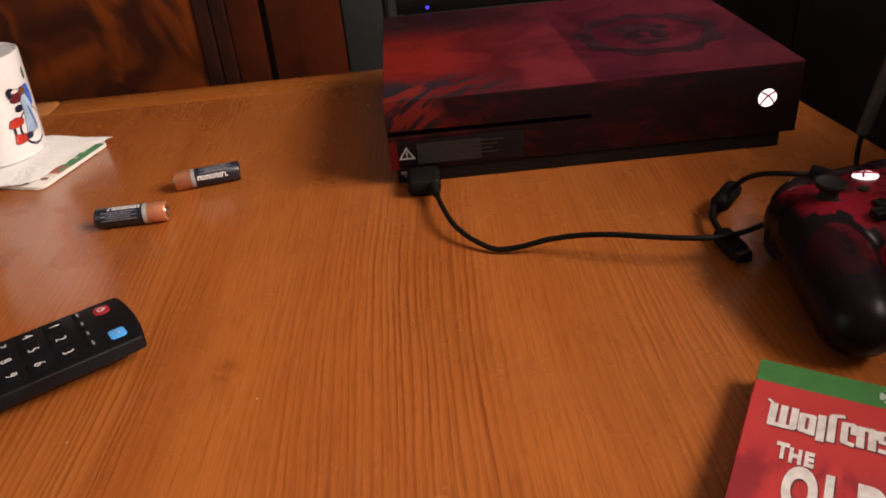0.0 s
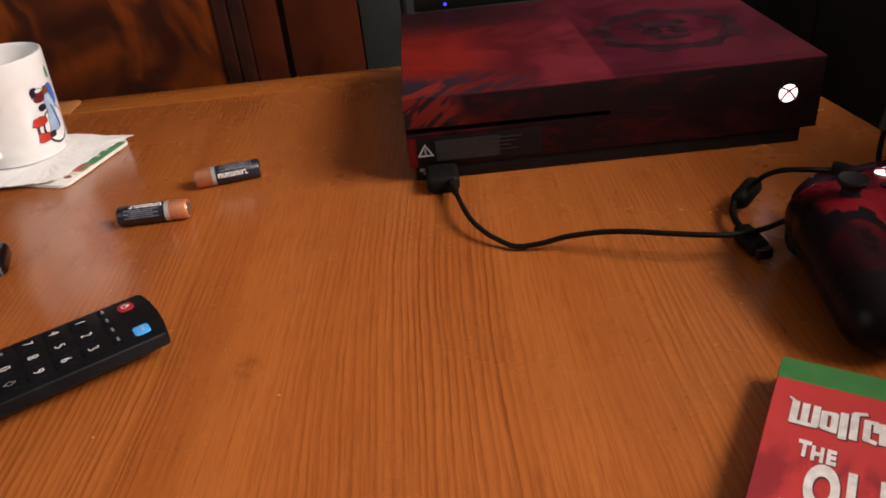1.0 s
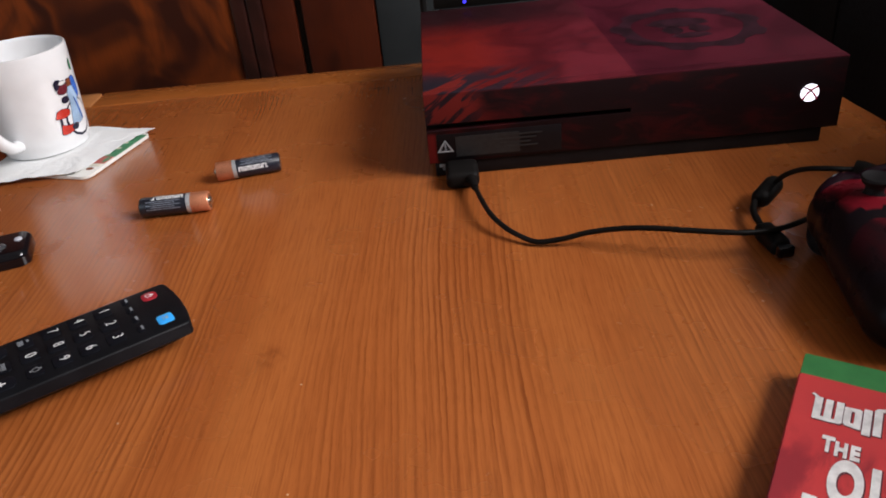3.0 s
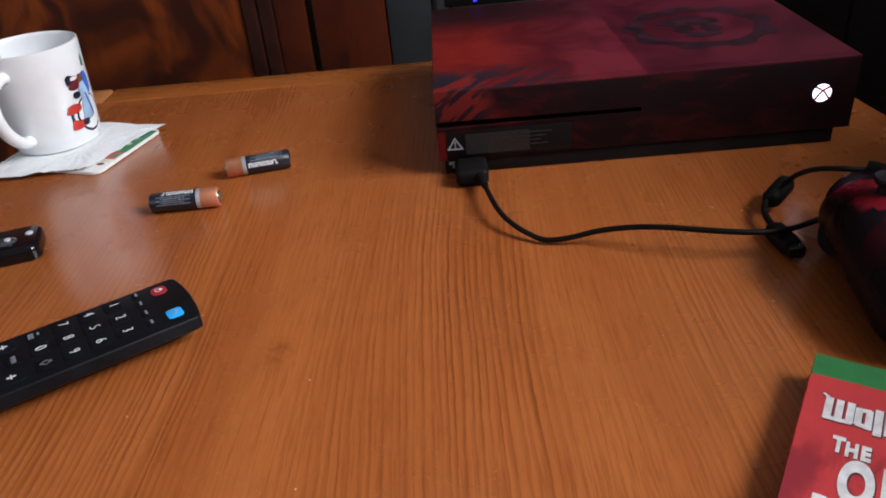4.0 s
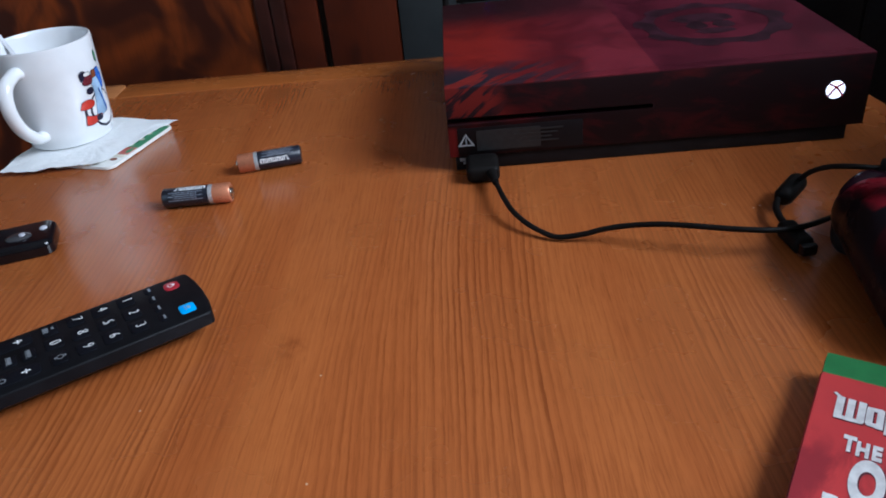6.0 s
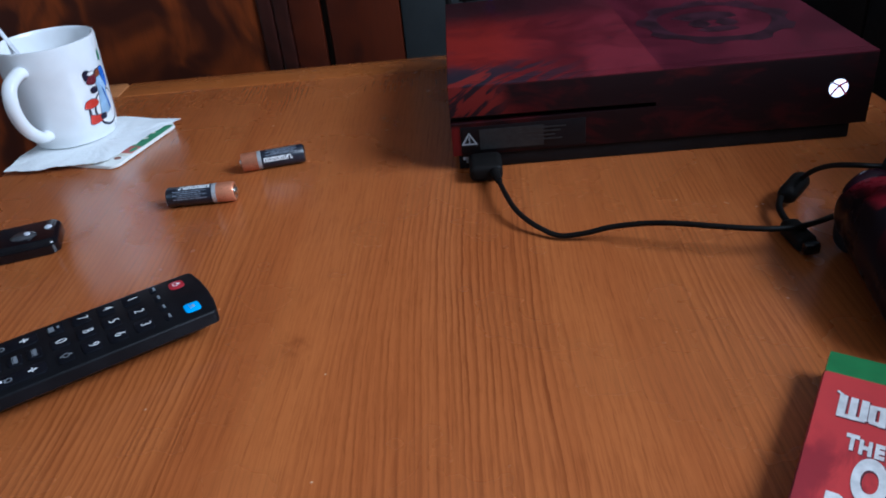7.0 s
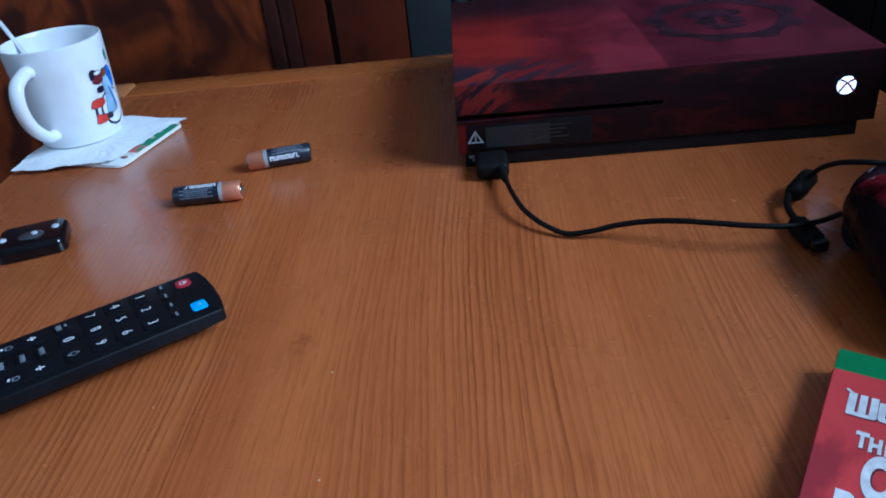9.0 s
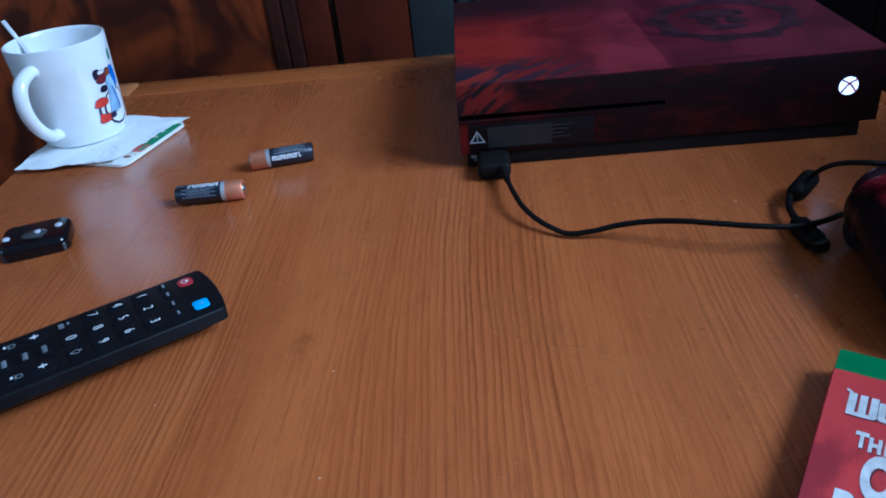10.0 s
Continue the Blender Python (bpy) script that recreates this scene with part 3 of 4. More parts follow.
def screen_behind():
    """A flat screen, switched off, on a short foot behind the console."""
    s = thing("flat_screen", pose(0, 0.252, 0), "black flat screen standing behind the console", "screen")
    part("bezel", block(0.013, 0.55, 0.0, 0.018, 0.0590, 0.078, 0.0015), BEZEL, s, "black lower bezel")
    part("panel", block(0.016, 0.547, 0.003, 0.018, 0.0785, 0.37, 0.0015), SCREEN_BLACK, s, "dark screen, switched off")
    part("stem", block(0.25, 0.31, 0.004, 0.016, 0.004, 0.062, 0.002), BEZEL, s)
    part("foot", block(0.20, 0.315, -0.018, 0.0215, 0.0, 0.005, 0.001), BEZEL, s)
    part("standby_light", lathe([(0.0, -0.0010), (0.0014, -0.0008), (0.0018, 0.0), (0.0018, 0.002)], 20, "y"), BLUE_GLOW, s, "small blue standby light").location = (0.043, 0.0, 0.0642)
    k = thing("power_cord", pose(0, 0, 0), "black cord hanging behind the console", "cable")
    part("cord", tube([(0.0035, 0.258, 0.33), (0.0030, 0.257, 0.20), (0.0028, 0.256, 0.09), (0.0035, 0.254, 0.03), (0.006, 0.250, 0.0036)], 0.0032, 8, 10), RUBBER, k)


screen_behind()


# ---- cables ----
def bead(a, b, r):
    """A cylinder with rounded shoulders between two points."""
    a, b = Vector(a), Vector(b)
    n = (b - a).length
    bm = lathe([(0.0, 0.0), (r * 0.55, 0.0), (r * 0.85, n * 0.05), (r, n * 0.14), (r, n * 0.86), (r * 0.85, n * 0.95), (r * 0.55, n), (0.0, n)], 24)
    bmesh.ops.transform(bm, matrix=Matrix.Translation(a) @ (b - a).to_track_quat("Z", "Y").to_matrix().to_4x4(), verts=bm.verts)
    return bm


def data_cable():
    c = thing("usb_cable", pose(0, 0, 0), "black rubber usb cable arching over the table", "cable")
    plug = part("usb_plug", block(0.0110, 0.0345, -0.024, 0.0035, 0.0006, 0.0130, 0.0042, 4), RUBBER, c, "moulded black plug")
    part("strain_relief", tube([(0.0285, -0.024, 0.0085), (0.0295, -0.031, 0.0087), (0.0305, -0.040, 0.0090)], (0.0036, 0.0024), 6, 12), RUBBER, plug)
    part("cord", tube([(0.0290, -0.025, 0.0085), (0.0310, -0.043, 0.0090), (0.0340, -0.064, 0.0097), (0.0380, -0.080, 0.0088), (0.0442, -0.092, 0.0070), (0.0520, -0.1005, 0.0048), (0.0630, -0.1080, 0.0028),
                       (0.0780, -0.1110, 0.0050), (0.0930, -0.1130, 0.0090), (0.1110, -0.1185, 0.0130), (0.1280, -0.1260, 0.0158), (0.1460, -0.1330, 0.0165),
                       (0.1640, -0.1385, 0.0165), (0.1830, -0.1395, 0.0150), (0.2040, -0.1305, 0.0110), (0.2280, -0.1150, 0.0070), (0.2440, -0.1050, 0.0040)], 0.0017, 8, 12), RUBBER, c)
    # the end at the controller: plug, loop, bead and a second moulded block
    part("cord", tube([(0.2515, -0.1150, 0.0360), (0.2430, -0.1150, 0.0365), (0.2325, -0.1125, 0.0370), (0.2240, -0.1020, 0.0325), (0.2185, -0.0930, 0.0255), (0.2165, -0.0840, 0.0160)], 0.0016, 8, 12), RUBBER, c)
    part("ferrite_bead", bead((0.2205, -0.0760, 0.0118), (0.2025, -0.0950, 0.0094), 0.0060), RUBBER, c, "fat cylindrical ferrite bead")
    part("cord", tube([(0.2000, -0.0950, 0.0095), (0.1960, -0.1040, 0.0085), (0.1950, -0.1120, 0.0075), (0.1955, -0.1200, 0.0065)], 0.0020, 6, 12), RUBBER, c)
    b = part("connector", block(-0.0056, 0.0056, -0.0125, 0.0120, 0.0002, 0.0102, 0.0030, 3), RUBBER, c, "second moulded connector")
    b.matrix_basis = pose(0.1965, -0.1318, 0, 0, 0, 6)
    part("end_cap", block(-0.0046, 0.0046, -0.0178, -0.0125, 0.0020, 0.0088, 0.0012), GLOSS_BLACK, b)
    part("micro_plug", tube([(0.2480, -0.1130, 0.0360), (0.2500, -0.1150, 0.0360), (0.2525, -0.1210, 0.0360), (0.2540, -0.1270, 0.0360)], (0.0045, 0.0056), 4, 14, 1.25), RUBBER, c, "moulded micro plug")


data_cable()


def upright_cord():
    c = thing("cord", pose(0, 0, 0), "grey cord rising from a thin black lead", "cable")
    part("lead", tube([(0.2990, -0.080, 0.002), (0.2975, -0.080, 0.012), (0.2950, -0.080, 0.025), (0.2950, -0.080, 0.040), (0.2962, -0.080, 0.050)], 0.0016, 8, 10), RUBBER, c, "thin black lead")
    part("sleeve", tube([(0.2950, -0.080, 0.042), (0.2985, -0.080, 0.060), (0.3025, -0.080, 0.080), (0.3090, -0.078, 0.110), (0.3170, -0.074, 0.150), (0.3300, -0.066, 0.21)], (0.0036, 0.0046), 8, 14), SLEEVE_GREY, c, "thick grey sleeve")


SLEEVE_GREY = plain("grey_sleeve", (0.050, 0.045, 0.040), 0.6, spec=0.2)
upright_cord()


# ---- mug on its coaster ----
MUG_AT = (-0.3388, 0.132)


def mug():
    m = thing("mug", pose(*MUG_AT, 0.0052, 0, 0, 0), "white glazed mug with a cartoon print, standing on a paper napkin", "mug")
    profile = [(0.0, 0.003), (0.0300, 0.003), (0.0312, 0.0), (0.0345, 0.0), (0.0352, 0.004), (0.0370, 0.0075), (0.0376, 0.012), (0.0388, 0.035), (0.0400, 0.060), (0.0412, 0.0835), (0.0408, 0.0850), (0.0397, 0.0853),
               (0.0388, 0.0846), (0.0381, 0.0820), (0.0372, 0.060), (0.0358, 0.020), (0.0330, 0.0085), (0.0, 0.0070)]
    part("body", lathe(profile, 72), GLAZE, m)
    d = Vector((-0.13, -0.99, 0)).normalized()
    pts = [d * 0.0375 + Vector((0, 0, 0.0690)), d * 0.0460 + Vector((0, 0, 0.0700)), d * 0.0600 + Vector((0, 0, 0.0640)), d * 0.0650 + Vector((0, 0, 0.0480)), d * 0.0600 + Vector((0, 0, 0.0300)),
           d * 0.0470 + Vector((0, 0, 0.0165)), d * 0.0355 + Vector((0, 0, 0.0135))]
    part("handle", tube(pts, 0.0052, 8, 16, 1.15), GLAZE, m)
    mug_print(m)
    s = thing("spoon", pose(0, 0, 0), "thin pale spoon leaning in the mug", "spoon")
    a, b = Vector((-0.331, 0.123, 0.014)), Vector((-0.385, 0.148, 0.105))
    part("handle", tube([a, a.lerp(b, 0.5), a.lerp(b, 0.8), b], (0.0010, 0.0015), 8, 10, 1.5), SPOON_PALE, s)
    part("bowl", tube([a + Vector((0.006, -0.002, -0.0005)), a, a.lerp(b, 0.12), a.lerp(b, 0.24)], (0.0040, 0.0011), 6, 10, 1.6), SPOON_PALE, s)


def patch_on_mug(m, outline, material, lift, name="print_patch", edge=True):
    """A flat piece of print bent round the mug: outline in degrees round and metres up."""
    bm = bmesh.new()
    vs = []
    if edge:
        ca = sum(a for a, z in outline) / len(outline)
        cz = sum(z for a, z in outline) / len(outline)
        patch_on_mug(m, [(a + (0.6 if a > ca else -0.6), z + (0.0004 if z > cz else -0.0004)) for a, z in outline], INK, lift - 0.00015, edge=False)
    scaled = [(a, z * 1000, 0) for a, z in outline]
    scaled = smooth_line([scaled[-1]] + scaled + [scaled[0]], 4)[4:-5] if len(outline) < 10 else [Vector(q) for q in scaled]
    outline = [(q.x + 10, q.y / 1000) for q in scaled]
    for a, z in outline:
        r = 0.0376 + (z - 0.012) * (0.0412 - 0.0376) / 0.0715 + lift
        vs.append(bm.verts.new((r * math.cos(radians(a)), r * math.sin(radians(a)), z)))
    f = bm.faces.new(vs)
    bmesh.ops.triangulate(bm, faces=[f])
    for _ in range(2):
        bmesh.ops.subdivide_edges(bm, edges=bm.edges[:], cuts=1, use_grid_fill=True)
    for v in bm.verts:
        r = 0.0376 + (v.co.z - 0.012) * (0.0412 - 0.0376) / 0.0715 + lift
        k = r / math.hypot(v.co.x, v.co.y)
        v.co.x, v.co.y = v.co.x * k, v.co.y * k
    part(name, bm, material, m, "", True)


def oval(a, z, ra, rz, n=14, tilt=0.0):
    out = []
    for i in range(n):
        q = 2 * math.pi * i / n
        u, w = ra * math.cos(q), rz * math.sin(q)
        out.append((a + u + tilt * w * 900, z + w))
    return out


SPOON_PALE = plain("pale_spoon", (0.66, 0.67, 0.70), 0.25)
INK = plain("ink_navy", (0.012, 0.014, 0.035), 0.3)
INK_RED = plain("ink_red", (0.55, 0.04, 0.025), 0.25)
INK_BLUE = plain("ink_blue", (0.05, 0.16, 0.60), 0.25)
INK_PALE = plain("ink_pale_blue", (0.36, 0.52, 0.72), 0.25)
INK_BROWN = plain("ink_brown", (0.22, 0.07, 0.03), 0.25)
INK_MAROON = plain("ink_maroon", (0.14, 0.02, 0.03), 0.25)
INK_GREEN = plain("ink_green", (0.06, 0.26, 0.12), 0.5)
INK_YELLOW = plain("ink_yellow", (0.72, 0.62, 0.22), 0.5)
INK_PINK = plain("ink_brick", (0.48, 0.12, 0.10), 0.5)


def mug_print(m):
    """Plain coloured patches in the places of the printed picture."""
    # a ring like a wheel, a pale pear-shaped body, red and brown patches
    ring_o = oval(-18, 0.0245, 23, 0.0165)
    patch_on_mug(m, ring_o, INK, 0.0002, edge=False)
    patch_on_mug(m, oval(-18, 0.0250, 20, 0.0148), GLAZE, 0.0004, edge=False)
    patch_on_mug(m, [(-32, 0.021), (-18, 0.020), (-10, 0.024), (-12, 0.036), (-10, 0.050), (-20, 0.054), (-27, 0.050), (-27, 0.036)], INK_PALE, 0.0006)
    patch_on_mug(m, [(-10, 0.040), (-4, 0.046), (-8, 0.058), (-19, 0.057), (-14, 0.050)], INK_BLUE, 0.0008)
    patch_on_mug(m, [(-51, 0.0165), (-41, 0.0150), (-29, 0.0175), (-25, 0.0205), (-39, 0.0215), (-50, 0.0235)], INK_RED, 0.0009)
    patch_on_mug(m, [(-53, 0.0305), (-42, 0.0290), (-33, 0.0310), (-33, 0.0345), (-42, 0.0365), (-51, 0.0345)], INK_RED, 0.0009)
    patch_on_mug(m, oval(-30, 0.0185, 5, 0.0022), INK, 0.0011)
    patch_on_mug(m, oval(-33, 0.0430, 5, 0.0026), INK, 0.0009)
    patch_on_mug(m, [(-41, 0.0510), (-33, 0.0480), (-26, 0.0500), (-27, 0.0560), (-36, 0.0570)], INK_MAROON, 0.0009)
    patch_on_mug(m, [(-42, 0.0530), (-37, 0.0545), (-34, 0.0590), (-39, 0.0605), (-43, 0.0570)], INK, 0.0010)
    patch_on_mug(m, oval(-32, 0.0572, 5, 0.0016), CARD_WHITE, 0.0011)
    patch_on_mug(m, [(-26, 0.0530), (-18, 0.0530), (-17, 0.0575), (-25, 0.0580)], INK_BROWN, 0.0010)
    patch_on_mug(m, [(-49, 0.0200), (-47, 0.0200), (-46, 0.0330), (-48, 0.0330)], INK, 0.0008)
    patch_on_mug(m, [(-14, 0.0230), (-12, 0.0230), (-17, 0.0400), (-19, 0.0400)], INK_BLUE, 0.0010)
    patch_on_mug(m, [(-8, 0.0640), (-4, 0.0640), (-5, 0.0720), (-9, 0.0690)], INK_GREEN, 0.0006)


mug()


def coaster_and_napkin():
    c = thing("coaster", pose(-0.3060, 0.1115, 0.0, 0, 0, -17.3), "printed card coaster with rounded corners under a napkin", "coaster")
    h = 0.0452
    part("card", slab(rounded(-h, h, -h, h, 0.008), 0.0003, 0.0028, 0.0004), CARD_WHITE, c)
    z0, z1 = 0.0027, 0.0030
    wavy = lambda x0, x1, y0, y1, f: [(x0 + 0.0015 * math.sin(f + 5 * k), y0 + (y1 - y0) * k / 6) for k in range(7)] + [(x1, y1 - (y1 - y0) * k / 6) for k in range(7)]
    part("print_patch", slab(wavy(0.0300, 0.0438, -0.006, 0.040, 1.0), z0, z1), INK_GREEN, c, "green printed foliage", False)
    part("print_patch", slab(wavy(0.0280, 0.0430, -0.020, -0.0065, 2.0), z0, z1), INK_PINK, c, "brick red printed patch", False)
    part("print_patch", slab(oval_xy(0.0365, -0.030, 0.0035, 0.0026), z0, z1), INK_BROWN, c, "", False)
    part("print_patch", slab(oval_xy(0.0400, -0.013, 0.0022, 0.0050), z0, z1 + 0.0002), INK_GREEN, c, "", False)
    for k in range(7):
        part("print_patch", slab(oval_xy(0.0330 + 0.0014 * (k % 3), -0.002 + 0.006 * k, 0.0030, 0.0022, 9), z0, z1 + 0.0002), INK_DEEP_GREEN if k % 2 else CARD_CREAM, c, "", False)
    part("print_patch", slab(wavy(0.0260, 0.0425, -0.0255, -0.0205, 3.0), z0, z1), CARD_CREAM, c, "", False)
    part("print_patch", slab(rounded(-0.020, 0.022, -0.0440, -0.0375, 0.002), z0, z1), INK_YELLOW, c, "yellow printed border", False)
    n = thing("napkin", pose(0, 0, 0), "white paper napkin lying under the mug", "napkin")
    sheet(n)


def oval_xy(x, y, rx, ry, n=12):
    return [(x + rx * math.cos(2 * math.pi * i / n), y + ry * math.sin(2 * math.pi * i / n)) for i in range(n)]


INK_DEEP_GREEN = plain("ink_deep_green", (0.02, 0.12, 0.06), 0.5)
CARD_CREAM = plain("card_cream", (0.70, 0.66, 0.55), 0.6)
NAPKIN_OUTLINE = [(-0.2490, 0.1530), (-0.2560, 0.1460), (-0.2655, 0.1290), (-0.2780, 0.0980), (-0.2845, 0.0790), (-0.2880, 0.0660), (-0.3000, 0.0665), (-0.3130, 0.0680), (-0.3420, 0.0640), (-0.3720, 0.0650),
                  (-0.3725, 0.0900), (-0.3690, 0.1180), (-0.3700, 0.1700), (-0.3400, 0.1800), (-0.3020, 0.1700), (-0.2750, 0.1600)]


def sheet(n):
    """A thin crumpled sheet cut to an uneven outline."""
    shifted = [(x + 0.0012, y - 0.0058) for x, y in NAPKIN_OUTLINE]
    cx = sum(p[0] for p in shifted) / len(shifted)
    cy = sum(p[1] for p in shifted) / len(shifted)
    rim = []
    k = len(NAPKIN_OUTLINE)
    for i in range(k):
        a, b = shifted[i], shifted[(i + 1) % k]
        for j in range(6):
            t = j / 6
            w = 0.0016 * noise.noise(Vector((i * 3.1 + t * 4, 5.0, 0)))
            rim.append((a[0] + (b[0] - a[0]) * t + w, a[1] + (b[1] - a[1]) * t + w))
    bm = bmesh.new()
    rings = []
    levels = (0.0, 0.25, 0.45, 0.62, 0.76, 0.87, 0.95, 1.0)
    for side in (1, -1):
        rows = []
        for lv in levels[1:]:
            row = []
            for x, y in rim:
                px, py = cx + (x - cx) * lv, cy + (y - cy) * lv
                away = max(0.0, math.hypot(px - MUG_AT[0], py - MUG_AT[1]) - 0.037)
                z = 0.0036 + min(1, away * 60) * (0.0006 + 0.0016 * noise.noise(Vector((px * 60, py * 60, 1))) + 0.0009 * noise.noise(Vector((px * 190, py * 190, 4))))
                row.append(bm.verts.new((px, py, max(z, 0.0031) + (0.0003 if side > 0 else -0.0001))))
            rows.append(row)
        mid = bm.verts.new((cx, cy, 0.0042 if side > 0 else 0.0037))
        m = len(rim)
        for i in range(m):
            bm.faces.new((mid, rows[0][i], rows[0][(i + 1) % m]))
            for a, b in zip(rows, rows[1:]):
                bm.faces.new((a[i], a[(i + 1) % m], b[(i + 1) % m], b[i]))
        rings.append(rows[-1])
    m = len(rim)
    for i in range(m):
        bm.faces.new((rings[0][i], rings[0][(i + 1) % m], rings[1][(i + 1) % m], rings[1][i]))
    part("tissue", bm, NAPKIN, n)


coaster_and_napkin()


# ---- batteries ----
def battery():
    b = thing("battery", pose(0, 0, 0), "copper and black cylindrical battery lying on the table", "battery", "loose batteries")
    r = 0.00715
    part("black_sleeve", lathe([(0.0066, -0.0243), (r, -0.0235), (r, 0.0085)], 32, "x"), CELL_BLACK, b, "black printed foil sleeve")
    part("silver_band", lathe([(r, 0.0085), (r + 0.0001, 0.0086), (r + 0.0001, 0.0113), (r, 0.0114)], 32, "x"), SILVER_BAND, b, "silver band")
    part("copper_sleeve", lathe([(r, 0.0114), (r, 0.0230), (0.0066, 0.0238), (0.0052, 0.0240)], 32, "x"), COPPER, b, "copper foil end")
    part("cap", lathe([(0.0054, 0.0239), (0.0050, 0.0236), (0.0030, 0.0238), (0.0028, 0.0252), (0.0022, 0.0256), (0.0, 0.0256)], 24, "x"), TIN, b, "bright metal contact")
    part("end_plate", lathe([(0.0, -0.0254), (0.0048, -0.0254), (0.0060, -0.0251), (0.0068, -0.0244)], 24, "x"), TIN, b, "bright metal end")
    return b


def band_print(b, letters, lines, mirror):
    """Light marks bent round the sleeve where its lettering stands; angles climb from the side that faces the viewer."""
    r = 0.00728

    def arc(x0, x1, a0, a1, mat):
        bm = bmesh.new()
        rows = []
        for k in range(5):
            a = radians(a0 + (a1 - a0) * k / 4)
            rows.append([bm.verts.new((x, -r * math.cos(a) * mirror, r * math.sin(a))) for x in (x0, x1)])
        for p, q in zip(rows, rows[1:]):
            bm.faces.new((p[0], p[1], q[1], q[0]))
        part("print_mark", bm, mat, b, "", True)

    lo, hi = letters
    x = 0.0068
    for k, w in enumerate((0.0036, 0.0029, 0.0030, 0.0032, 0.0028, 0.0026, 0.0023, 0.0023)):
        arc(x - w * 0.30, x, lo, hi, PRINT_WHITE)
        if k not in (6, 7):
            arc(x - w * 0.84, x - w * 0.56, lo, hi, PRINT_WHITE)
        edge = lo if k % 2 else hi - 7
        arc(x - w * 0.80, x - w * 0.2, edge, edge + 7, PRINT_WHITE)
        x -= w
    for k, (a0, a1) in enumerate(lines):
        arc(-0.0195 + 0.003 * (k % 2), 0.0048 - 0.004 * (k % 2), a0, a1 + 1.5, WORN_PRINT)


WORN_PRINT = plain("worn_foil_print", (0.20, 0.22, 0.27), 0.4, grain=900, vary=0.8)
first = battery()
band_print(first, (2, 30), ((42, 46), (51, 55), (62, 66), (71, 75), (82, 88)), -1)
first.matrix_world = pose(-0.1412, 0.0356, 0.0072, 0, 0, 12 + 180)
second = battery()
second.matrix_world = pose(-0.1828, -0.0182, 0.0072, 0, 0, 2.5)
band_print(second, (64, 92), ((4, 9), (16, 20), (27, 31), (38, 42), (49, 53)), 1)


# ---- remote control ----
def remote_control():
    r = thing("remote_control", pose(-0.14145, -0.15884, 0, 0, 0, -56.9), "black television remote control with white numbered keys", "remote control")
    w, length = 0.0245, 0.190
    top = 0.0172
    out = [(w, -length), (w, -0.0035), (w - 0.0007, -0.0016), (w - 0.0025, -0.0004), (w * 0.5, 0.0012), (0, 0.0018), (-w * 0.5, 0.0012), (-w + 0.0025, -0.0004), (-w + 0.0007, -0.0016), (-w, -0.0035), (-w, -length)]
    out = [(x - 0.0001, y) for x, y in out]
    part("case", slab(out, 0.0098, top, 0.0014, 3), REMOTE_BLACK, r)
    bm = slab([(x * 0.985, y - 0.0006) for x, y in out], 0.0, 0.0097)
    for v in bm.verts:
        if v.co.z < 0.001:
            v.co.x *= 0.48
            v.co.y = v.co.y - 0.012 if v.co.y > -0.05 else v.co.y
    part("back_shell", bm, REMOTE_BLACK, r)

    def key(x, y, wx, wy, mat, label="", raise_=0.0006, rad=0.0018):
        return part("key", slab(rounded(x - wx, x + wx, y - wy, y + wy, min(rad, wx * 0.9, wy * 0.9)), top - 0.0004, top + raise_, 0.0004, 2), mat, r, label)

    zt = top + 0.0007
    red = key(-0.0150, -0.0116, 0.0042, 0.0042, KEY_RED, "red power key", rad=0.003)
    part("symbol", ring_mark(-0.0150, -0.0118, 0.0019, 0.0014, zt), PRINT_WHITE, red, "", False)
    part("symbol", bar(-0.0153, -0.0147, -0.0114, -0.0092, zt), PRINT_WHITE, red, "", False)
    blue = key(0.0130, -0.0110, 0.0044, 0.0042, KEY_BLUE, "blue source key", rad=0.002)
    part("symbol", bar(0.0108, 0.0150, -0.0122, -0.0118, zt), INK_PALE, blue, "", False)
    part("symbol", bar(0.0116, 0.0142, -0.0110, -0.0094, zt), INK_PALE, blue, "", False)
    for k, x in enumerate((-0.0188, -0.0085, 0.0024, 0.0131)):
        small = key(x, -0.0242, 0.0036, 0.0019, KEY_BLACK, raise_=0.0005)
        part("symbol", bar(x - 0.0018, x - 0.0002, -0.0238, -0.0226, top + 0.0006), PRINT_GREY, small, "", False)
        part("symbol", bar(x + 0.0002, x + 0.0018, -0.0238, -0.0226, top + 0.0006), PRINT_GREY, small, "", False)
    rows = ((-0.0358, "123"), (-0.0493, "456"), (-0.0625, "789"))
    for y, digits in rows:
        for k, d in enumerate(digits):
            x = (k - 1) * 0.0146 - 0.0024
            q = key(x, y - 0.001, 0.0054, 0.0046, KEY_BLACK)
            lettering(d, 0.0080, pose(x, y, zt), q, PRINT_WHITE, "numeral", 0.80, thick=-0.00016)
    y = -0.0765
    q = key(-0.0165, y, 0.0053, 0.0040, KEY_BLACK)
    for k in range(3):
        part("symbol", bar(-0.0190 + 0.0017 * k, -0.0178 + 0.0017 * k, y - 0.0034, y - 0.0006, zt), PRINT_GREY, q, "", False)
    part("symbol", bar(-0.0182, -0.0160, y + 0.0010, y + 0.0022, zt), PRINT_GREY, q, "", False)
    q = key(-0.0024, y, 0.0053, 0.0046, KEY_BLACK)
    lettering("0", 0.0084, pose(-0.0024, y + 0.0004, zt), q, PRINT_WHITE, "numeral", 0.80, thick=-0.00016)
    q = key(0.0125, y, 0.0053, 0.0040, KEY_BLACK)
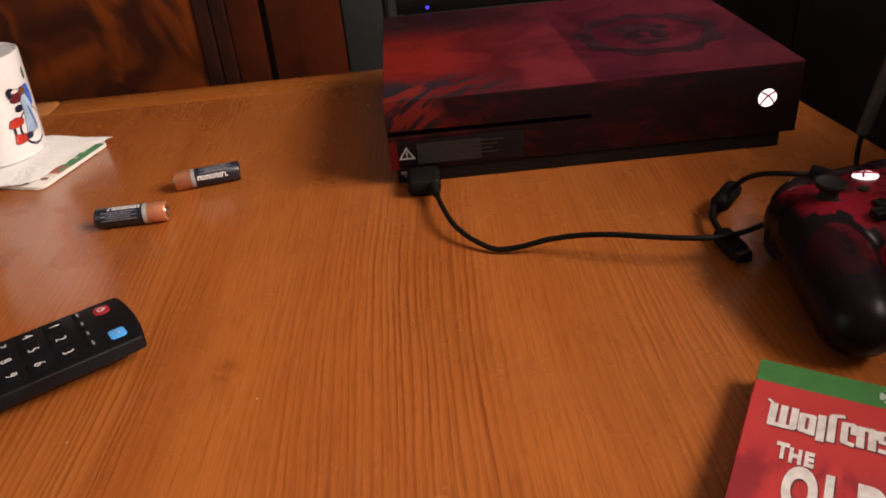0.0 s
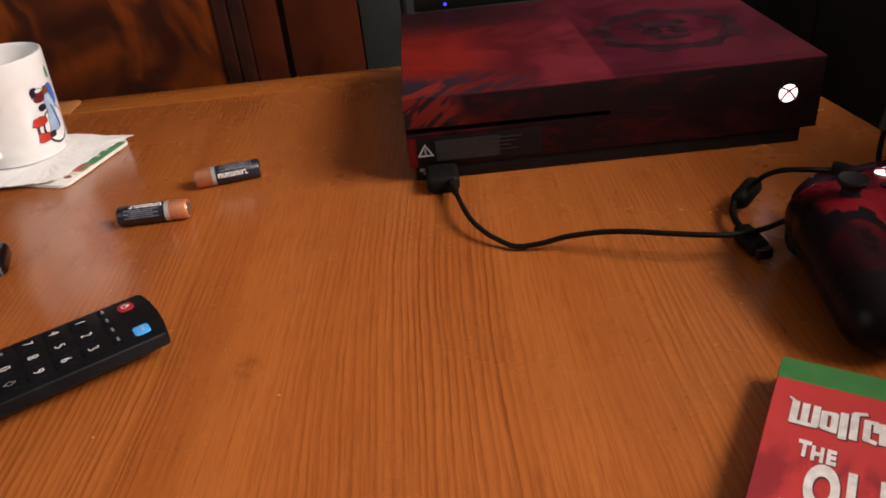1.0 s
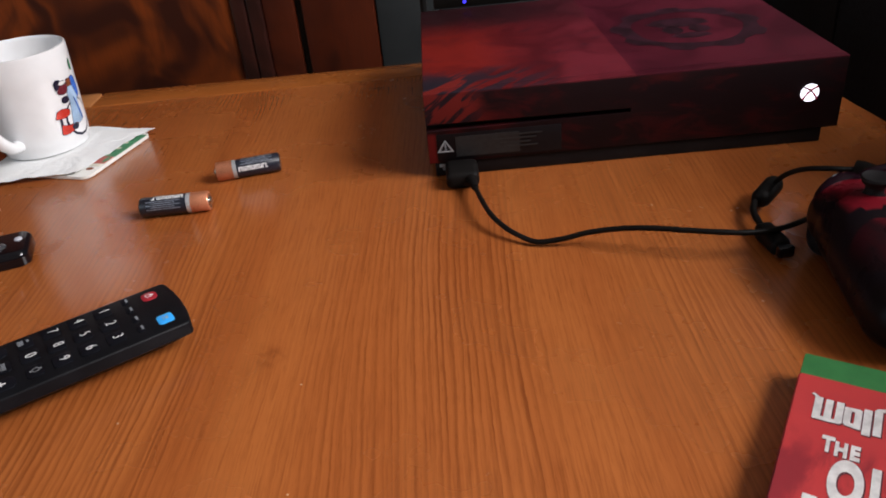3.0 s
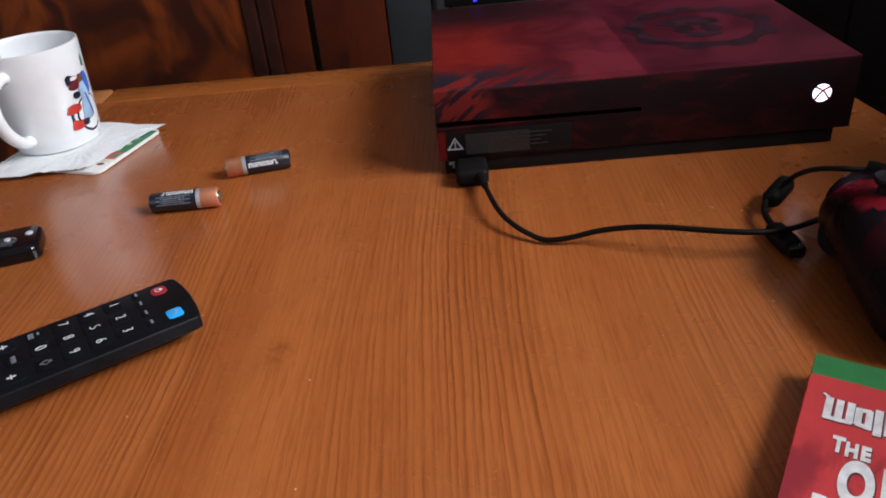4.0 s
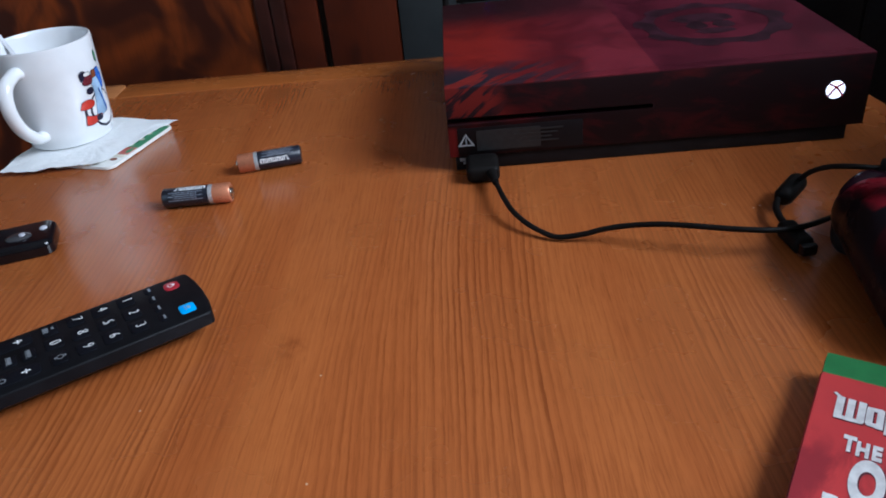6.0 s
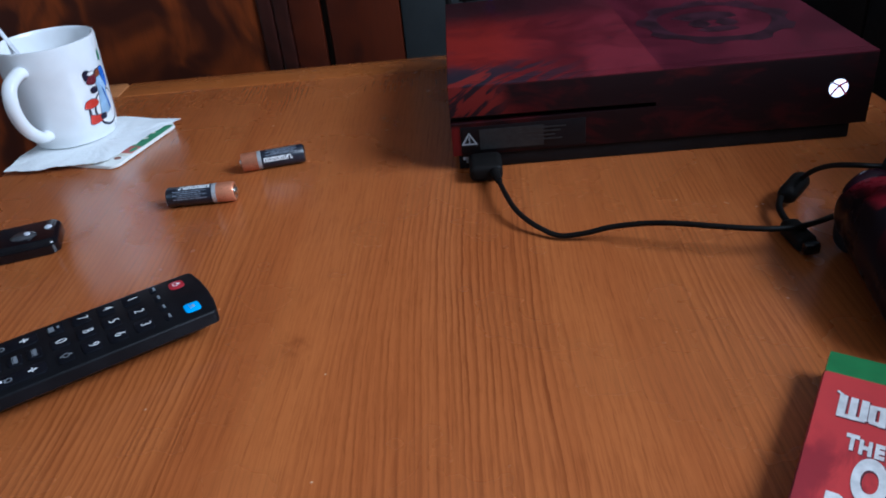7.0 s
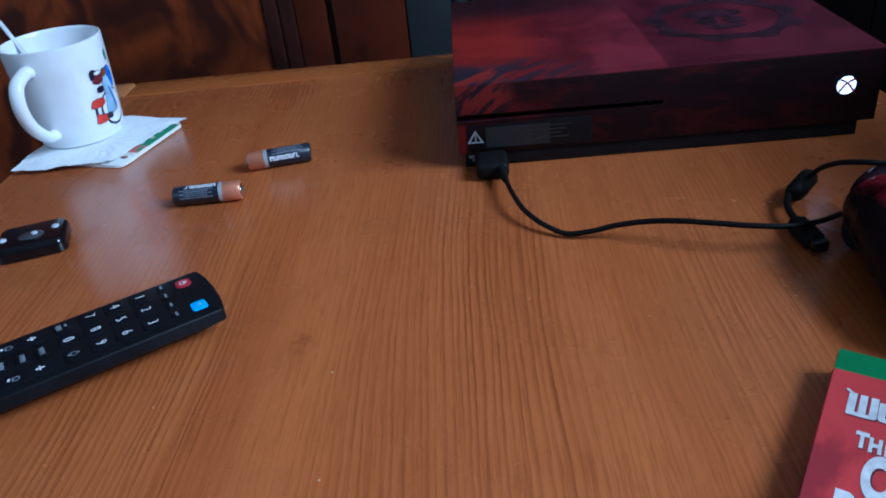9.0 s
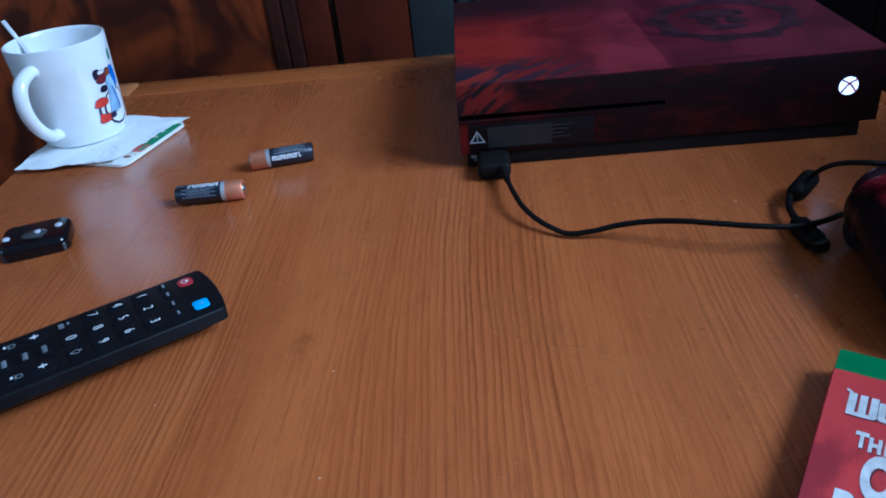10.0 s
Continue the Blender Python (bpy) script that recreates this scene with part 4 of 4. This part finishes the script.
    part("symbol", ring_mark(0.0125, y + 0.0006, 0.0019, 0.0014, zt), PRINT_LIGHT, q, "", False)
    for dy in (0.0025, -0.0025):
        part("symbol", bar(0.0118, 0.0132, y + 0.0003 + dy, y + 0.0009 + dy, zt), PRINT_LIGHT, q, "", False)
    # rockers for volume and channel, and a column between them
    zr = top + 0.0008
    for x in (-0.0160, 0.0137):
        q = part("rocker", slab(rounded(x - 0.0052, x + 0.0052, -0.124, -0.0855, 0.003), top - 0.0004, top + 0.0007, 0.0005, 2), KEY_BLACK, r)
        part("symbol", bar(x - 0.0019, x + 0.0019, -0.0924, -0.0917, zr), PRINT_WHITE, q, "", False)
        part("symbol", bar(x - 0.0004, x + 0.0004, -0.0942, -0.0899, zr), PRINT_WHITE, q, "", False)
        part("symbol", ring_mark(x + 0.0008, -0.1032, 0.0019, 0.0012, zr), PRINT_GREY, q, "", False)
        part("symbol", bar(x - 0.0011, x + 0.0027, -0.1052, -0.1047, zr), PRINT_GREY, q, "", False)
        part("symbol", bar(x - 0.0010, x + 0.0009, -0.1072, -0.1060, zr), PRINT_WHITE, q, "", False)
        part("symbol", bar(x - 0.0020, x + 0.0020, -0.1180, -0.1172, zr), PRINT_WHITE, q, "", False)
    for y in (-0.0892, -0.0985, -0.1085):
        q = key(-0.0012, y, 0.0050, 0.0036, KEY_BLACK)
        for k in range(4):
            part("symbol", bar(-0.0044 + 0.0017 * k, -0.0031 + 0.0017 * k, y - 0.0006, y + 0.0013, zt), PRINT_GREY, q, "", False)
        part("symbol", bar(-0.0044, 0.0022, y - 0.0012, y - 0.0009, zt), PRINT_GREY, q, "", False)
    key(-0.0005, -0.145, 0.0145, 0.0145, KEY_BLACK, rad=0.0140)
    key(-0.0005, -0.145, 0.0058, 0.0058, KEY_BLACK, raise_=0.0012, rad=0.0055)


def ring_mark(x, y, r1, r0, z, n=20):
    bm = bmesh.new()
    a = [bm.verts.new((x + r1 * math.cos(2 * math.pi * i / n), y + r1 * math.sin(2 * math.pi * i / n), z + 0.0001)) for i in range(n)]
    b = [bm.verts.new((x + r0 * math.cos(2 * math.pi * i / n), y + r0 * math.sin(2 * math.pi * i / n), z + 0.0001)) for i in range(n)]
    for i in range(n):
        j = (i + 1) % n
        bm.faces.new((a[i], a[j], b[j], b[i]))
    return bm


remote_control()


# pale colour that stands in for window highlights on the gloss
FOB_GLINT = plain("painted_glint", (0.55, 0.56, 0.62), 0.12, coat=0.5)
FOB_GREY = plain("smoke_grey_gloss", (0.045, 0.045, 0.050), 0.15, coat=0.3, bump=0.01)


def glossy_fob():
    """A small glossy black handset with a domed button and pale bumps for its highlights."""
    f = thing("key_fob", pose(-0.273, -0.061, 0, 0, 0, 18), "small glossy black handset with an oval grey button", "key fob")
    part("case", slab(rounded(-0.0425, 0.0024, -0.0145, 0.0222, 0.007, 8), 0.0006, 0.0105, 0.0046, 6), GLOSS_BLACK, f)
    oval_key = part("button", lathe([(0.0088, -0.0005), (0.0085, 0.0006), (0.0074, 0.0014), (0.0052, 0.0020), (0.0026, 0.0023), (0.0, 0.0024)], 36), FOB_GREY, f, "oval smoke-grey button")
    oval_key.location, oval_key.scale = (-0.0195, 0.000, 0.0104), (0.98, 0.66, 1.0)
    # highlights of the glossy dimples, made as small pale bumps
    part("glint", lathe([(0.0022, 0.0), (0.0020, 0.0010), (0.0, 0.0016)], 20), FOB_GLINT, f, "small pale bump painted as a window highlight").location = (-0.0165, -0.001, 0.0122)
    for x, y in ((-0.0045, 0.007), (-0.0375, 0.001)):
        part("glint", lathe([(0.0028, 0.0), (0.0025, 0.0012), (0.0013, 0.0019), (0.0, 0.0021)], 20), FOB_GLINT, f, "small pale bump painted as a window highlight").location = (x, y, 0.0100)



glossy_fob()


# ---- game case ----
def game_case():
    g = thing("game_case", pose(0.1658, -0.2438, 0, 0, 0, -31.4), "closed green game case with a red printed cover", "game case")
    w, h, t = 0.136, 0.171, 0.0140
    part("shell", slab(rounded(0, w, -h, 0, 0.003), 0.0, t, 0.0010, 2), CASE_EDGE, g, "translucent green plastic shell")
    part("header_band", slab(rounded(0.0003, w - 0.0003, -0.0148, -0.0003, 0.0010, 2), t - 0.0002, t + 0.0002), CASE_GREEN, g, "plain green band along the top", False)
    cover = part("cover", slab(rounded(0.0003, w - 0.0003, -h + 0.001, -0.0149, 0.0010, 2), t - 0.0002, t + 0.0003), COVER_RED, g, "red cover sheet with smoky figures", False)
    z = t + 0.0004
    badge = part("badge", lathe([(0.0, 0.0002), (0.0044, 0.0002), (0.0044, 0.0)], 28), PRINT_LIGHT2, g, "round pale badge")
    badge.location = (0.0520, -0.0075, t + 0.0002)
    for s in (1, -1):
        part("badge_stroke", tube([(-0.0030 * s, -0.0030, 0.0003), (0.0, 0.0006, 0.0003), (0.0030 * s, 0.0028, 0.0003)], 0.0005, 4, 6), CASE_GREEN, badge, "", False)
    # the cover sheet folds round the spine
    part("spine_sheet", block(-0.0004, 0.0004, -h + 0.001, -0.0150, 0.0008, t - 0.0006, 0.0002), COVER_RED, g, "red printed spine", False)
    title_block(cover, 0.0078, -0.0272, 0.0142, z)
    for ch, x, y, size, tall in (("T", 0.0158, -0.0548, 0.0116, 0.60), ("H", 0.0206, -0.0560, 0.0104, 0.62), ("E", 0.0254, -0.0560, 0.0104, 0.64)):
        lettering(ch, size, pose(x + 0.0003, y - 0.0004, z - 0.00012), cover, COVER_EDGE, "letter_edge", tall, thick=0.0007)
        lettering(ch, size, pose(x, y, z), cover, COVER_WHITE, "lettering", tall, thick=0.0006)
    big = [(ch, x, -0.0738) for ch, x in (("O", 0.0238), ("L", 0.0352), ("D", 0.0478))]
    big += [(ch, x, -0.0962) for ch, x in (("B", 0.0145), ("L", 0.0260), ("O", 0.0375), ("O", 0.0500), ("D", 0.0622))]
    for ch, x, y in big:
        lettering(ch, 0.0300, pose(x + 0.0004, y - 0.0005, z - 0.00012), cover, COVER_EDGE, "letter_edge", 0.48, thick=0.0022)
        lettering(ch, 0.0300, pose(x, y, z), cover, COVER_WHITE, "lettering", 0.48, thick=0.0017)



def title_block(cover, x, y, h, z):
    """The title as a row of plain slanted shapes with thin dark edges: combs, frames, hooks and posts."""
    # each shape: its width, and strokes as (x, y) pairs from 0 to 1 with a width in metres
    comb = (0.0113, (((-0.08, 1.06), (0.14, 0.92), 0.0012), ((0.16, 0.0), (0.16, 0.95), 0.0030), ((0.52, -0.02), (0.52, 0.94), 0.0028), ((0.88, 0.06), (0.88, 0.94), 0.0028),
                     ((0.05, 0.05), (0.95, 0.08), 0.0022)))
    frame = (0.0062, (((0.2, 0.08), (0.2, 0.80), 0.0026), ((0.82, -0.02), (0.82, 0.80), 0.0026), ((0.1, 0.72), (0.92, 0.76), 0.0023), ((0.1, 0.10), (0.92, 0.06), 0.0023)))
    post = (0.0036, (((0.5, -0.18), (0.5, 0.92), 0.0030),))
    hook = (0.0044, (((0.36, -0.10), (0.36, 0.98), 0.0029), ((0.2, 0.98), (1.35, 1.10), 0.0019)))
    snail = (0.0054, (((0.25, 0.02), (0.25, 0.84), 0.0026), ((0.85, 0.42), (0.85, 0.84), 0.0022), ((0.1, 0.78), (0.95, 0.82), 0.0021), ((0.1, 0.06), (0.95, 0.00), 0.0022)))
    gate = (0.0066, (((0.2, -0.02), (0.2, 0.84), 0.0028), ((0.82, -0.02), (0.82, 0.84), 0.0028), ((0.1, 0.76), (0.92, 0.78), 0.0022)))
    step = (0.0056, (((0.1, 0.76), (0.95, 0.78), 0.0022), ((0.2, 0.45), (0.2, 0.80), 0.0026), ((0.1, 0.42), (0.95, 0.40), 0.0022), ((0.85, 0.05), (0.85, 0.42), 0.0026), ((0.1, 0.06), (0.95, 0.02), 0.0022)))
    for width, strokes in (comb, frame, post, hook, snail, gate, step, post, snail, post, gate):
        for name, material, grow, dx, lift in (("title_edge", COVER_EDGE, 0.0006, 0.0003, -0.0001), ("title_shape", COVER_WHITE, 0.0, 0.0, 0.00004)):
            bm = bmesh.new()
            for k, ((x0, y0), (x1, y1), thick) in enumerate(strokes):
                a = Vector((x + dx + width * x0, y - dx - h + h * y0 - 0.02 * x0 * width, 0))
                b = Vector((x + dx + width * x1, y - dx - h + h * y1 - 0.02 * x1 * width, 0))
                d = (b - a).normalized()
                n = Vector((-d.y, d.x, 0)) * (thick + grow) / 2
                a, b = a - d * grow / 2, b + d * grow / 2
                low = z + lift + 0.00001 * k
                base = [bm.verts.new((q.x, q.y, low)) for q in (a - n, b - n, b + n, a + n)]
                head = [bm.verts.new((q.x, q.y, low + 0.0001)) for q in (a - n, b - n, b + n, a + n)]
                bm.faces.new(head)
                bm.faces.new(base[::-1])
                for i in range(4):
                    bm.faces.new((base[i], base[(i + 1) % 4], head[(i + 1) % 4], head[i]))
            part(name, bm, material, cover, "", False)
        x += width + 0.0004


COVER_EDGE = plain("cover_plum", (0.10, 0.020, 0.030), 0.5)
COVER_WHITE = plain("cover_white", (0.72, 0.70, 0.69), 0.5, grain=220, vary=0.18)
PRINT_LIGHT2 = plain("badge_silver", (0.42, 0.52, 0.45), 0.4)
game_case()


# ---- controller ----
def blob(bm, centre, radii, turn=(0, 0, 0), power=2.0):
    """A closed rounded lump, boxier for a higher power."""
    made = bmesh.ops.create_uvsphere(bm, u_segments=32, v_segments=18, radius=1)["verts"]
    rot = Euler([radians(a) for a in turn]).to_matrix()
    for v in made:
        n = v.co.normalized()
        k = (abs(n.x) ** power + abs(n.y) ** power + abs(n.z) ** power) ** (-1 / power)
        v.co = rot @ Vector((n.x * k * radii[0], n.y * k * radii[1], n.z * k * radii[2])) + Vector(centre)


def game_controller():
    c = thing("game_controller", pose(0.264, -0.170, 0, 0, 0, 12), "crimson and black game controller lying face up", "game controller")
    bm = bmesh.new()
    blob(bm, (0, 0.006, 0.031), (0.046, 0.036, 0.0190), power=2.8)
    for s in (-1, 1):
        blob(bm, (0.032 * s, 0.012, 0.0305), (0.023, 0.030, 0.0198), (0, 0, -20 * s), 2.4)
        for k in range(10):
            t = k / 9
            blob(bm, ((0.040 + 0.018 * t) * s, 0.004 - 0.051 * t, 0.030 - 0.0115 * t), (0.0232 - 0.0045 * t, 0.024 - 0.004 * t, 0.0215 - 0.0035 * t))
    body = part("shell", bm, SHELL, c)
    mod = body.modifiers.new("fuse", "REMESH")
    mod.mode, mod.voxel_size, mod.use_smooth_shade = "VOXEL", 0.0016, True
    mod = body.modifiers.new("soften", "SMOOTH")
    mod.factor, mod.iterations = 0.6, 14
    for s in (-1, 1):
        b = bmesh.new()
        blob(b, (0.0330 * s, 0.0345, 0.0362), (0.0205, 0.0098, 0.0098), (0, 0, -30 * s), 2.6)
        part("bumper", b, BRIDGE, c, "glossy dark maroon bumper")
        b = bmesh.new()
        blob(b, (0.0350 * s, 0.0310, 0.0155), (0.0130, 0.013, 0.0150), (0, 0, -28 * s), 2.4)
        part("trigger", b, BASE_BLACK, c, "black trigger")
    b = bmesh.new()
    blob(b, (0, 0.0370, 0.0380), (0.021, 0.0075, 0.0085), power=3)
    part("front_bridge", b, BRIDGE, c, "glossy dark bridge round the plug")
    g = part("guide_button", lathe([(0.0, 0.0012), (0.0058, 0.0010), (0.0065, 0.0), (0.0065, -0.002)], 36), LOGO_GLOW, c, "round button glowing white")
    g.location = (0.0, 0.0235, 0.0490)
    g.rotation_euler = (radians(-12), 0, 0)
    for s in (1, -1):
        part("stroke", tube([(-0.0048 * s, -0.0042, 0.0014), (0.0, 0.0012, 0.0014), (0.0044 * s, 0.0044, 0.0014)], 0.0007, 6, 6), STROKE_RED, g, "dark red stroke")
    for x, y in ((-0.036, 0.008), (0.017, -0.016)):
        st = part("thumbstick", lathe([(0.0105, -0.004), (0.0105, 0.0), (0.0092, 0.0012), (0.0056, 0.0020), (0.0046, 0.0035), (0.0046, 0.0070), (0.0068, 0.0092), (0.0075, 0.0110), (0.0070, 0.0122), (0.0056, 0.0114), (0.0, 0.0108)], 36), BASE_BLACK, c, "black thumbstick")
        st.location = (x, y, 0.0480)
    d = part("direction_pad", block(-0.0105, 0.0105, -0.0034, 0.0034, -0.002, 0.0028, 0.0008), GLOSS_BLACK, c, "glossy black direction pad")
    d.location = (-0.016, -0.013, 0.0485)
    part("direction_bar", block(-0.0034, 0.0034, -0.0105, 0.0105, -0.002, 0.0027, 0.0008), GLOSS_BLACK, d)
    for x, y in ((0.036, -0.004), (0.036, 0.020), (0.024, 0.008), (0.048, 0.008)):
        part("face_button", lathe([(0.0056, -0.003), (0.0056, 0.0016), (0.0044, 0.0028), (0.0, 0.0032)], 28), GLOSS_BLACK, c, "black face button").location = (x, y, 0.0480)
    for x in (-0.0125, 0.0125):
        part("menu_button", lathe([(0.0030, -0.003), (0.0030, 0.0008), (0.0, 0.0012)], 20), BASE_BLACK, c).location = (x, 0.010, 0.0495)


BRIDGE = plain("gloss_dark_maroon", (0.014, 0.004, 0.008), 0.16, bump=0.01, spec=0.16)
game_controller()
